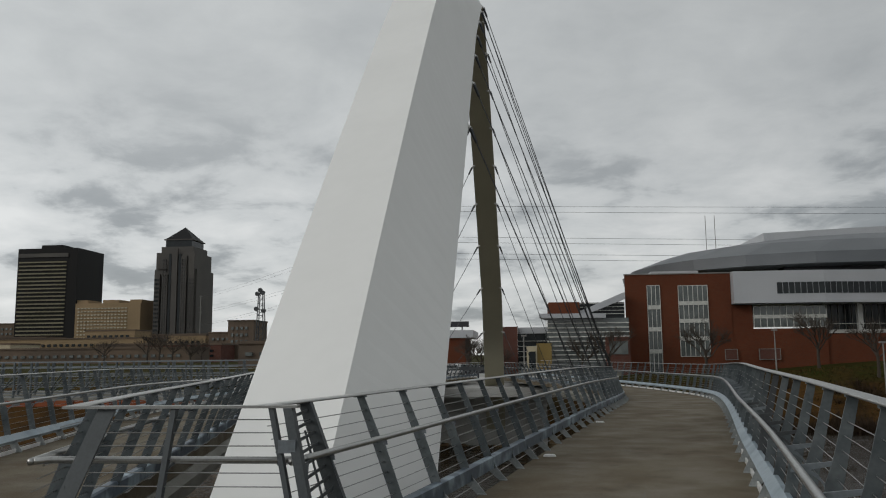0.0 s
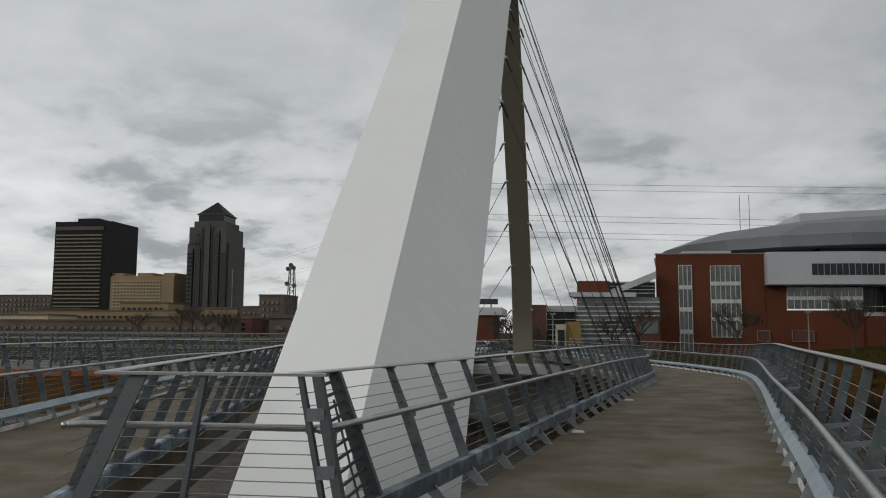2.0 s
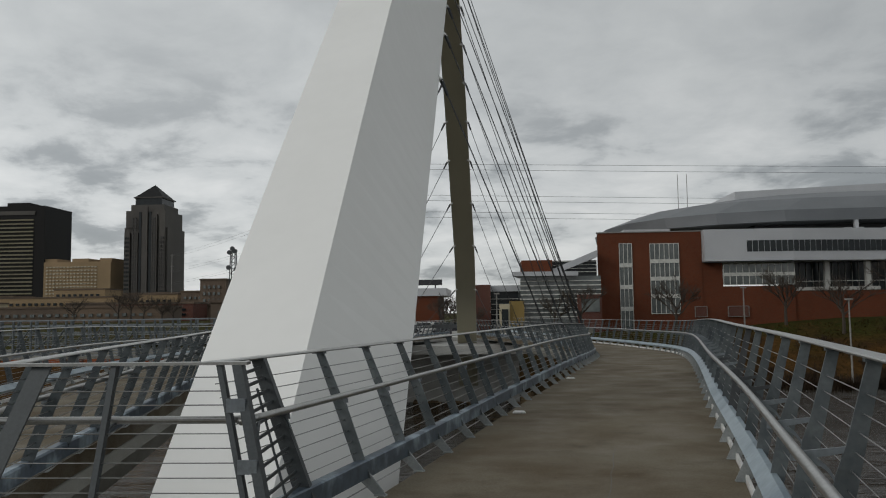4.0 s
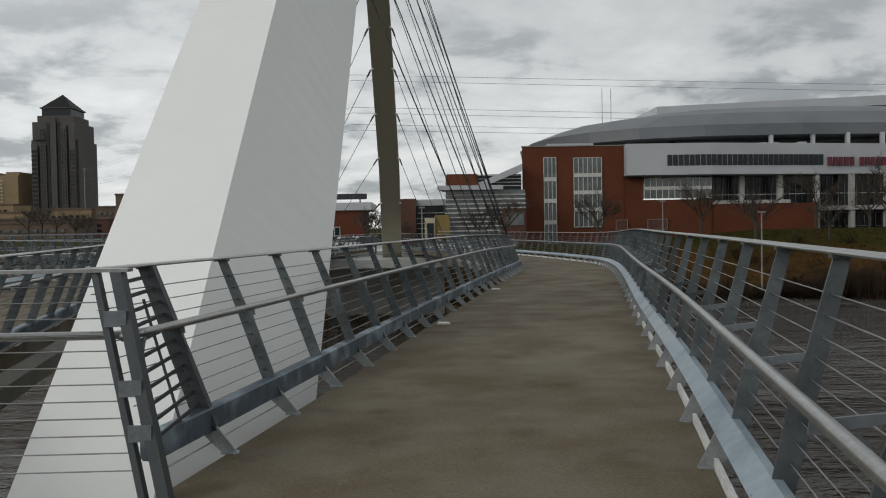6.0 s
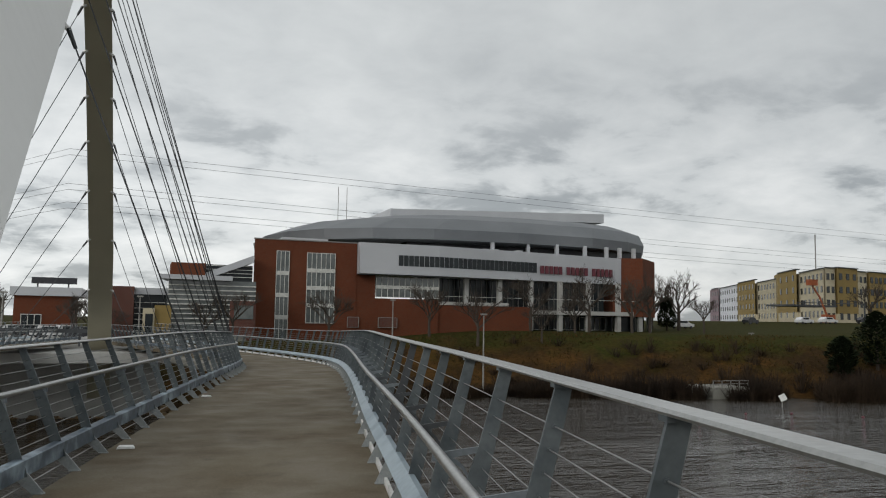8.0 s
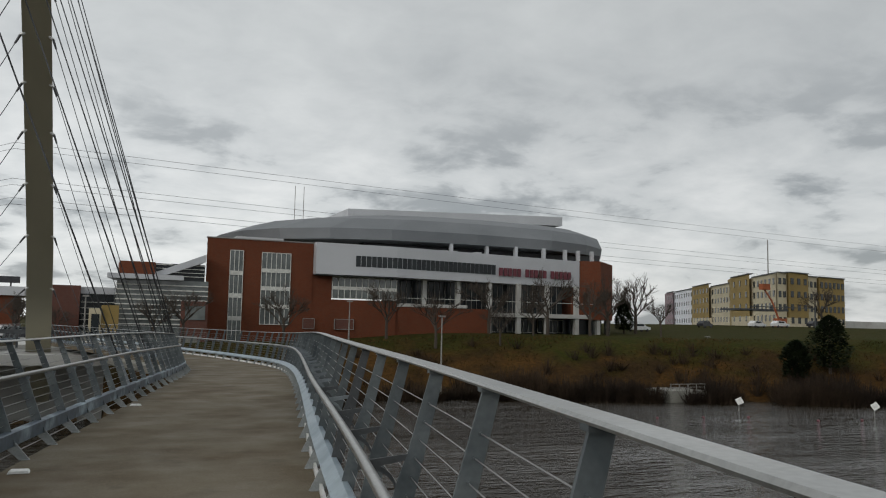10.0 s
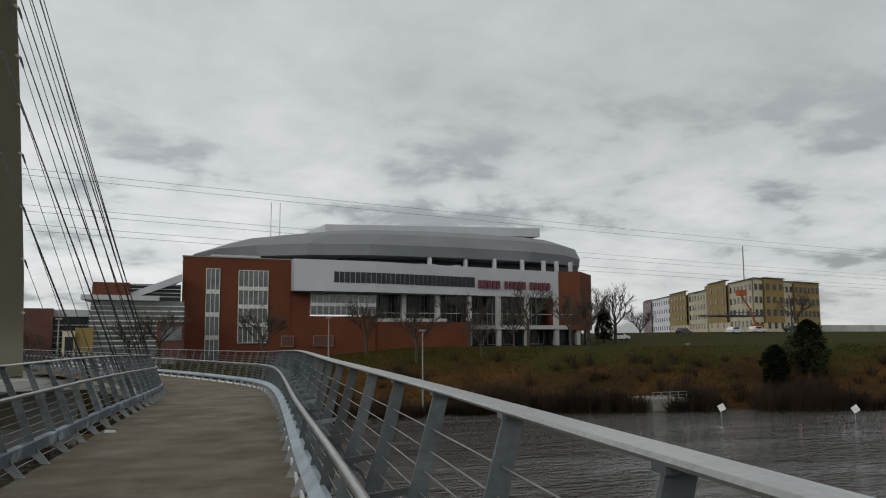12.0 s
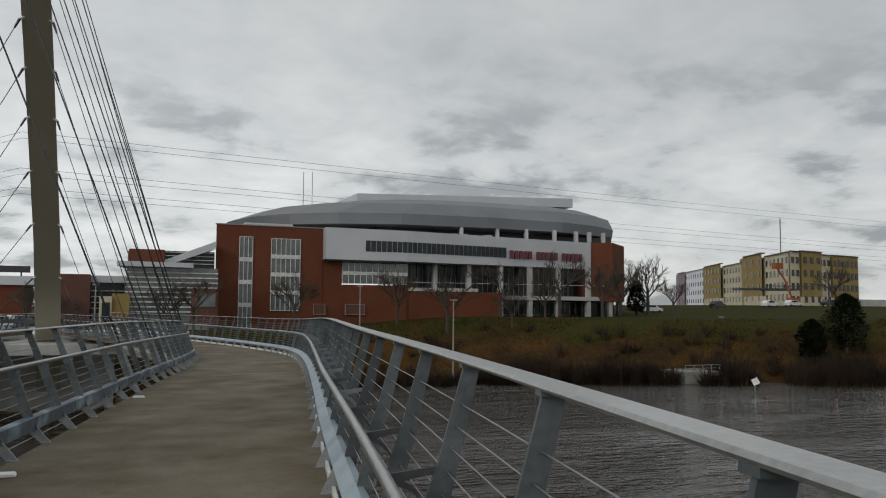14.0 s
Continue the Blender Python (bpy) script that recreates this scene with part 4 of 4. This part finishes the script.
grey = thing("office_tower", "grey granite tower with stepped crown and pyramid roof", "office tower")
part("shaft", box(-281, -247, 602, 636, 0, 70), GREYTOWER, grey)
part("upper_shaft", box(-279.5, -248.5, 601, 635, 70, 83), GREYTOWER, grey)
part("shoulder", box(-277, -251, 604, 632, 83, 88), GREYTOWER, grey)
part("crown", box(-274.5, -253.5, 606, 630, 88, 93.5), GLASS, grey, "dark glazed crown")
part("cornice", box(-275.6, -252.4, 605, 631, 93.5, 94.4), GREYTOWER, grey)
for x in (-277.6, -271.5, -264, -256.5, -250.4):
    part("bay", box(x - 2.2, x + 2.2, 599.2, 601, 0, (66, 80, 86, 80, 66)[int((x + 278) / 7)]), GREYTOWER, grey)
bm = bmesh.new()
base = [bm.verts.new(p) for p in ((-275, 606, 94.4), (-253, 606, 94.4), (-253, 630, 94.4), (-275, 630, 94.4))]
tip = bm.verts.new((-264.0, 618, 105.6))
bm.faces.new(base[::-1])
for i in range(4):
    bm.faces.new((base[i], base[(i + 1) % 4], tip))
part("pyramid_roof", bm, BLACKTOWER, grey)
tower_rows(grey, -279.6, -275.4, 599.1, 22, 64, 13, 3, GLASS, 0.5, 0.62)
tower_rows(grey, -273.4, -269.4, 599.1, 8, 79, 24, 2, DUSKGLASS, 0.5, 0.45)
tower_rows(grey, -258.4, -254.4, 599.1, 8, 79, 24, 2, DUSKGLASS, 0.5, 0.45)
tower_rows(grey, -252.4, -248.2, 599.1, 8, 64, 18, 3, DUSKGLASS, 0.5, 0.5)
for x in (-268.0, -260.2):
    part("window_strip", box(x - 0.9, x + 0.9, 600.2, 601.2, 8, 82), GLASS, grey)

low = ((-420, -385, 500, 22, LOWBRICK), (-350, -318, 520, 16, LOWBRICK), (-330, -225, 470, 13.5, TANTOWER), (-262, -215, 560, 18, LOWBRICK), (-290, -255, 520, 20, TANTOWER),
       (-232, -190, 430, 9, LOWBRICK), (-215, -190, 480, 15, TANTOWER), (-184, -168, 470, 16, LOWBRICK), (-165, -150, 450, 22, LOWBRICK), (-190, -150, 400, 8, DARKBRICK),
       (-320, -250, 380, 9, CREAM), (-300, -150, 360, 6, LOWBRICK), (-460, -400, 620, 30, LOWBRICK), (-150, -60, 420, 7, LOWBRICK), (-70, -30, 200, 5, LOWBRICK))
for x0, x1, y, z, mat in low:
    b = thing("low_building", "low brown and tan downtown building", "building", "low downtown buildings")
    part("wall", box(x0, x1, y, y + 25, -3, z), mat, b)
    part("roof_edge", box(x0 - 0.4, x1 + 0.4, y - 0.4, y + 25.4, z, z + 0.8), LOWBRICK, b)
    tower_rows(b, x0 + 2, x1 - 2, y - 0.1, 2, max(4, z - 1), max(1, int(z / 4)), max(4, int((x1 - x0) / 4)), GLASS if mat is not LOWBRICK else PALEGLASS, 0.45, 0.5)
mast = thing("radio_mast", "lattice radio mast with dishes near its top", "mast")
for dx, dy_ in ((-1, -1), (1, -1), (1, 1), (-1, 1)):
    bm = bmesh.new(); bm_tube(bm, [(-136 + dx * 2.2, 420 + dy_ * 2.2, 5), (-136 + dx * 1.1, 420 + dy_ * 1.1, 36)], 0.28, 4); part("leg", bm, DARKPOST, mast)
for i in range(9):
    z = 8 + i * 3.1; w = 2.2 - 1.1 * (z - 5) / 31; w2 = 2.2 - 1.1 * (z - 1.9) / 31
    bm = bmesh.new(); bm_tube(bm, [(-136 - w, 420 - w, z), (-136 + w, 420 - w, z)], 0.16, 4); part("brace", bm, DARKPOST, mast)
    bm = bmesh.new(); bm_tube(bm, [(-136 - w, 420 - w, z), (-136 + w, 420 - w, z + 3)], 0.14, 4); part("brace", bm, DARKPOST, mast)
for x, z in ((-137.6, 35), (-134.6, 35.6), (-136, 37), (-134, 26), (-138, 27)):
    bm = bmesh.new(); bm_tube(bm, [(x, 417.5, z), (x, 418.6, z)], 1.2, 10); part("dish", bm, DARKPOST, mast)

# ---- power lines ----
CORNERS = ((-210.0, 520.0), (-12.0, 163.0), (440.0, 243.0))
for heights in ((42.0, 32.0, 37.2), (40.5, 30.9, 34.6), (32.0, 25.6, 26.6), (30.8, 24.5, 24.9), (23.6, 22.2, 22.4), (22.6, 21.1, 20.8)):
    line = thing("power_line", "thin dark power line across the river", "power line", "power lines")
    for (xa, ya), (xb, yb), za, zb in zip(CORNERS, CORNERS[1:], heights, heights[1:]):
        pts = [(xa + (xb - xa) * t, ya + (yb - ya) * t, za + (zb - za) * t - 5.0 * t * (1 - t)) for t in (i / 24 for i in range(25))]
        bm = bmesh.new(); bm_tube(bm, pts, 0.032, 4)
        part("wire", bm, CABLE, line)
for (x, y), top in zip(CORNERS[::2], (43.0, 38.0)):
    pole = thing("power_pole", "tall steel power pole beside the river", "power pole", "power poles")
    bm = bmesh.new(); bm_tube(bm, [(x, y, -4), (x, y, top)], 0.35, 8, 0.2); part("pole", bm, LAMPMETAL, pole)
    for z in (top - 1.2, top - 8.5, top - 11.5):
        part("arm", box(x - 1.2, x + 1.2, y - 0.1, y + 0.1, z, z + 0.2), LAMPMETAL, pole)

# ---- trees and brush ----
def bare_tree(x, y, height, seed, label="bare leafless tree on the grass bank"):
    rnd = random.Random(seed)
    z = ground_height(x, y)
    root = thing("bare_tree", label, "tree", "bare trees", at=(x, y, z))
    trunk = bmesh.new()
    bm_tube(trunk, [(0, 0, -0.5), (0.05 * height * rnd.uniform(-0.4, 0.4), 0, height * 0.16), (0, 0, height * 0.36)], height * 0.026, 7, height * 0.017)
    part("trunk", trunk, BARK, root)
    bm = bmesh.new()

    def grow(p, d, length, r, depth):
        mid = p + d * length * 0.5 + Vector((rnd.uniform(-1, 1), rnd.uniform(-1, 1), rnd.uniform(-0.3, 0.6))) * length * 0.08
        end = p + d * length
        bm_tube(bm, [p, mid, end] if depth > 1 else [p, end], r, 4 if depth > 2 else 3, r * 0.55)
        if depth == 0:
            return
        for _ in range(3):
            nd = (d + Vector((rnd.uniform(-1, 1), rnd.uniform(-1, 1), rnd.uniform(-0.25, 0.75))) * 0.75).normalized()
            grow(p + (end - p) * rnd.uniform(0.4, 1.0), nd, length * rnd.uniform(0.55, 0.8), r * 0.62, depth - 1)
    for i in range(6):
        a = 2 * math.pi * i / 6 + rnd.uniform(-0.4, 0.4)
        grow(Vector((0, 0, height * rnd.uniform(0.2, 0.36))), Vector((math.cos(a), math.sin(a), rnd.uniform(0.7, 1.6))).normalized(), height * 0.25, height * 0.0115, 5 if x < 90 and y < 125 else 4)
    part("crown", bm, BARK, root, "fan of bare twigs")


for i, (x, y, h) in enumerate(((25.5, 112.5, 9.2), (39.5, 111, 9.0), (43.5, 103, 9.0), (57.0, 114, 9.8), (66, 112, 11.5), (71, 108, 10.0), (79, 115, 11.0), (60, 106, 7),
                               (12.0, 106, 8.0), (8.5, 104, 6.5), (-6.2, 112, 6.5), (-5.0, 121, 7), (-15.5, 108, 8.0), (99, 134, 14.5), (104, 150, 13), (110, 158, 9), (192, 172, 15), (118, 170, 9), (52, 101, 6),
                               (-2.0, 118, 5.0), (240, 210, 8), (85, 109, 7))):
    bare_tree(x, y, h, 40 + i)
for i, (x, y, h) in enumerate(((-150, 330, 18), (-140, 320, 14), (-165, 350, 16), (-120, 300, 12), (-95, 230, 11), (-180, 340, 15))):
    bare_tree(x, y, h, 90 + i, "bare leafless tree below the downtown blocks")


def evergreen(x, y, height, radius, seed):
    rnd = random.Random(seed)
    z = ground_height(x, y)
    root = thing("evergreen_tree", "dark green rounded evergreen on the river bank", "tree", "evergreens", at=(x, y, z))
    bm = bmesh.new(); bm_tube(bm, [(0, 0, -0.5), (0, 0, height * 0.8)], 0.22, 7, 0.06); part("trunk", bm, BARK, root)
    verts, faces = [], []
    for _ in range(4600):
        t = rnd.random() ** 0.8
        prof = math.sin(math.pi * min(1, 0.12 + t * 0.9)) ** 0.5 * (1 - 0.15 * t)
        a = rnd.uniform(0, 2 * math.pi)
        lump = 0.80 + 0.75 * noise.noise(Vector((math.cos(a) * 1.6, math.sin(a) * 1.6, t * 4 + seed)))
        r = radius * prof * lump * (0.55 + 0.45 * math.sqrt(rnd.random()))
        c = Vector((r * math.cos(a), r * math.sin(a), height * (0.10 + 0.9 * t)))
        d = Vector((math.cos(a), math.sin(a), rnd.uniform(-0.2, 0.8))).normalized() * rnd.uniform(0.25, 0.5)
        s = Vector((-math.sin(a), math.cos(a), rnd.uniform(-0.5, 0.5))) * 0.15
        k = len(verts)
        verts += [tuple(c - s), tuple(c + s), tuple(c + d)]
        faces.append((k, k + 1, k + 2))
    me = bpy.data.meshes.new("crown"); me.from_pydata(verts, [], faces); me.materials.append(NEEDLE)
    part("crown", me, NEEDLE, root)


evergreen(87.8, 79.5, 7.3, 2.8, 3)
evergreen(82.0, 79.5, 5.0, 1.9, 5)
evergreen(97, 135, 6.5, 2.0, 8)

# brush along the water's edge: upright dry twigs in clumps
rnd = random.Random(11)
verts, faces = [], []
for clump in range(1500):
    x = rnd.uniform(14, 122)
    d = abs(rnd.gauss(0, 1)) * 2.6 + 0.3
    if rnd.random() < 0.10:
        d += rnd.uniform(3, 16)
    y = bank_line(x) + d
    dens = noise.noise(Vector((x * 0.12, y * 0.15, 3)))
    if dens < -0.25:
        continue
    z = max(ground_height(x, y), -6.6)
    h = (0.8 + 1.3 * rnd.random()) * (1.15 + 0.9 * dens) * (1.3 if x > 45 else 0.8) * (1.0 if d < 7 else 0.6)
    for _ in range(46):
        a = rnd.uniform(0, 2 * math.pi)
        r0, r1 = rnd.random() * 0.6, rnd.random() * 2.0
        p = Vector((x + r0 * math.cos(a), y + r0 * math.sin(a), z - 0.1))
        q = Vector((x + r1 * math.cos(a), y + r1 * math.sin(a), z + h * rnd.uniform(0.4, 1.0)))
        w = Vector((math.cos(a + 1.4), math.sin(a + 1.4), 0)) * rnd.uniform(0.02, 0.05)
        k = len(verts)
        verts += [tuple(p - w), tuple(p + w), tuple(q + w * 0.4), tuple(q - w * 0.4)]
        faces.append((k, k + 1, k + 2, k + 3))
me = bpy.data.meshes.new("bank_brush"); me.from_pydata(verts, [], faces); me.materials.append(TWIG)
tagged(new("bank_brush", me), "dry brown brush and saplings along the water", "brush", kind="stuff")

# riprap below the far landing
verts, faces = [], []
for _ in range(900):
    x = rnd.uniform(-34, 22)
    y = bank_line(x) + rnd.uniform(-1.0, 8.0)
    z = ground_height(x, y)
    r = rnd.uniform(0.25, 0.7)
    k = len(verts)
    for dx_, dy_, dz_ in ((-1, -1, -0.6), (1, -1, -0.6), (1, 1, -0.6), (-1, 1, -0.6), (-0.7, -0.6, 0.6), (0.6, -0.7, 0.7), (0.7, 0.6, 0.5), (-0.6, 0.7, 0.6)):
        verts.append((x + r * dx_ * rnd.uniform(0.6, 1.1), y + r * dy_ * rnd.uniform(0.6, 1.1), z + r * dz_ * rnd.uniform(0.6, 1.1)))
    faces += [tuple(k + i for i in f) for f in ((3, 2, 1, 0), (4, 5, 6, 7), (0, 1, 5, 4), (1, 2, 6, 5), (2, 3, 7, 6), (3, 0, 4, 7))]
me = bpy.data.meshes.new("riprap"); me.from_pydata(verts, [], faces); me.materials.append(RIPRAP)
tagged(new("riprap", me), "brown and ochre riprap stones along the far bank", "riprap", kind="stuff")

# rough dry grass tufts higher on the slope
verts, faces = [], []
for _ in range(26000):
    x = rnd.uniform(-30, 125)
    y = bank_line(x) + rnd.uniform(2, 26)
    if noise.noise(Vector((x * 0.05, y * 0.09, 9))) < -0.1:
        continue
    z = ground_height(x, y)
    h = rnd.uniform(0.12, 0.42); a = rnd.uniform(0, 6.28)
    w = Vector((math.cos(a), math.sin(a), 0)) * rnd.uniform(0.04, 0.12)
    t = Vector((rnd.uniform(-0.3, 0.3), rnd.uniform(-0.3, 0.3), h))
    k = len(verts); p = Vector((x, y, z - 0.05))
    verts += [tuple(p - w), tuple(p + w), tuple(p + t)]
    faces.append((k, k + 1, k + 2))
me = bpy.data.meshes.new("dry_grass"); me.from_pydata(verts, [], faces); me.materials.append(STRAW)
tagged(new("dry_grass", me), "rough dry grass on the river bank", "grass", kind="stuff")

# ---- small things on the bank and river ----
def lamp_post(x, y, top, label):
    z = ground_height(x, y)
    root = thing("lamp_post", label, "lamp post", "lamp posts on the bank")
    bm = bmesh.new(); bm_tube(bm, [(x, y, z - 0.3), (x, y, top)], 0.12, 8, 0.07); part("pole", bm, LAMPMETAL, root)
    part("lamp_head", box(x - 0.35, x + 0.35, y - 0.2, y + 0.2, top, top + 0.18), LAMPMETAL, root)


lamp_post(37.6, 83.5 + 4, 2.5, "slim pale lamp post on the grass bank")
lamp_post(84.6, 98, 0.6, "slim pale pole on the grass bank")
lamp_post(1.2, 105, 4.0, "slim dark lamp post by the lot")
lamp_post(-12.4, 100, 4.0, "slim dark lamp post by the lot")
lamp_post(34.4, 112, 4.5, "slim dark lamp post beside the arena")
out = thing("outfall", "concrete outfall with a steel guard rail at the water", "outfall")
part("wall", box(61.6, 66.8, 78.3, 83.0, -7.5, -5.2), GIRDER, out)
for z in (-4.95, -4.6):
    part("guard_rail", box(61.7, 66.7, 78.4, 78.48, z + 0.1, z + 0.17), LAMPMETAL, out)
for i in range(5):
    x = 61.75 + i * 1.21
    part("post", box(x, x + 0.08, 78.4, 78.48, -5.2, -4.43), LAMPMETAL, out)
for x, y, tilt in ((63.2, 69.5, 18), (73.5, 62.0, 10)):
    sgn_ = thing("river_marker", "white diamond warning board on a float in the river", "marker", "river markers")
    bm = bmesh.new()
    bm_box(bm, -0.33, 0.33, -0.03, 0.03, -0.33, 0.33)
    ob = part("board", bm, STRIP, sgn_)
    ob.matrix_basis = pose(x, y, -5.5, 0, 45 + tilt, -35)
    bm = bmesh.new(); bm_tube(bm, [(x, y + 0.1, -6.9), (x, y + 0.1, -5.5)], 0.05, 6); part("stake", bm, LAMPMETAL, sgn_)
for i in range(9):
    x, y = 50 + i * 4.6, 66 - 1.9 * i + (i % 3)
    bm = bmesh.new(); bmesh.ops.create_uvsphere(bm, u_segments=10, v_segments=6, radius=0.13)
    for v in bm.verts:
        v.co += Vector((x, y, -6.45))
    whole("float", bm, RED, "small red float on the river", "float", "river floats", smooth=True)
# low orange brick wall on the far bank
wall = thing("bank_wall", "low weathered orange brick wall at the river bank", "wall")
for i in range(8):
    x = -62.0 + i * 4.6
    part("panel", box(x, x + 4.5, 86.0, 86.6, -8.0, -2.5), ORANGE, wall)
    part("pier", box(x - 0.25, x + 0.2, 85.8, 86.7, -8.0, -2.3), DARKBRICK, wall)
# grey steel lattice walkway over the water, far beyond the other arm
lat = thing("steel_walkway", "grey steel lattice walkway over the river", "walkway")
for row in range(3):
    y0 = 56.0 + 5.0 * row
    xa, xb = -52.0 - 3 * row, -19.0
    for z in (-0.9, -0.2, 0.5, 1.1, 1.5):
        part("rail", box(xa, xb, y0, y0 + 0.07, z, z + 0.06), GALV, lat)
    n = 26
    for i in range(n):
        x = xa + (xb - xa) * i / n
        part("upright", box(x, x + 0.11, y0 - 0.05, y0 + 0.1, -8.0 if i % 9 == 0 else -0.95, 1.5), POST, lat)
        bm = bmesh.new(); bm_tube(bm, [(x, y0, -0.8), (x + (xb - xa) / n, y0, 1.0 if i % 2 else 0.2)], 0.05, 4); part("brace", bm, POST, lat)
    part("walk_plate", box(xa, xb, y0, y0 + 2.2, -1.15, -0.95), GIRDER, lat)
# a scrap of paper at two posts on the deck
for y in (15.42, 22.42):
    bm = bmesh.new()
    bm_plate(bm, [(0, 0.006), (0.22, 0.006), (0.20, 0.03), (0.03, 0.035)], 0.09, lambda o, a, z: (edge_left(y) + 0.02 + o, y + a, z))
    whole("paper_scrap", bm, STRIP, "small white scrap lying at the foot of a post", "scrap", "scraps")

bm = bmesh.new()
crack = [(1.50 + 0.168 * k * 0.4 + 0.012 * math.sin(2.3 * k), 8.2 + 0.4 * k) for k in range(10)]
for (xa, ya), (xb, yb) in zip(crack, crack[1:]):
    v = [bm.verts.new(p) for p in ((xa - 0.0025, ya, 0.002), (xa + 0.0025, ya, 0.002), (xb + 0.0025, yb, 0.002), (xb - 0.0025, yb, 0.002))]
    bm.faces.new(v)
whole("deck_crack", bm, FORKPOST, "thin dark crack along the concrete deck", "crack", kind="structure")
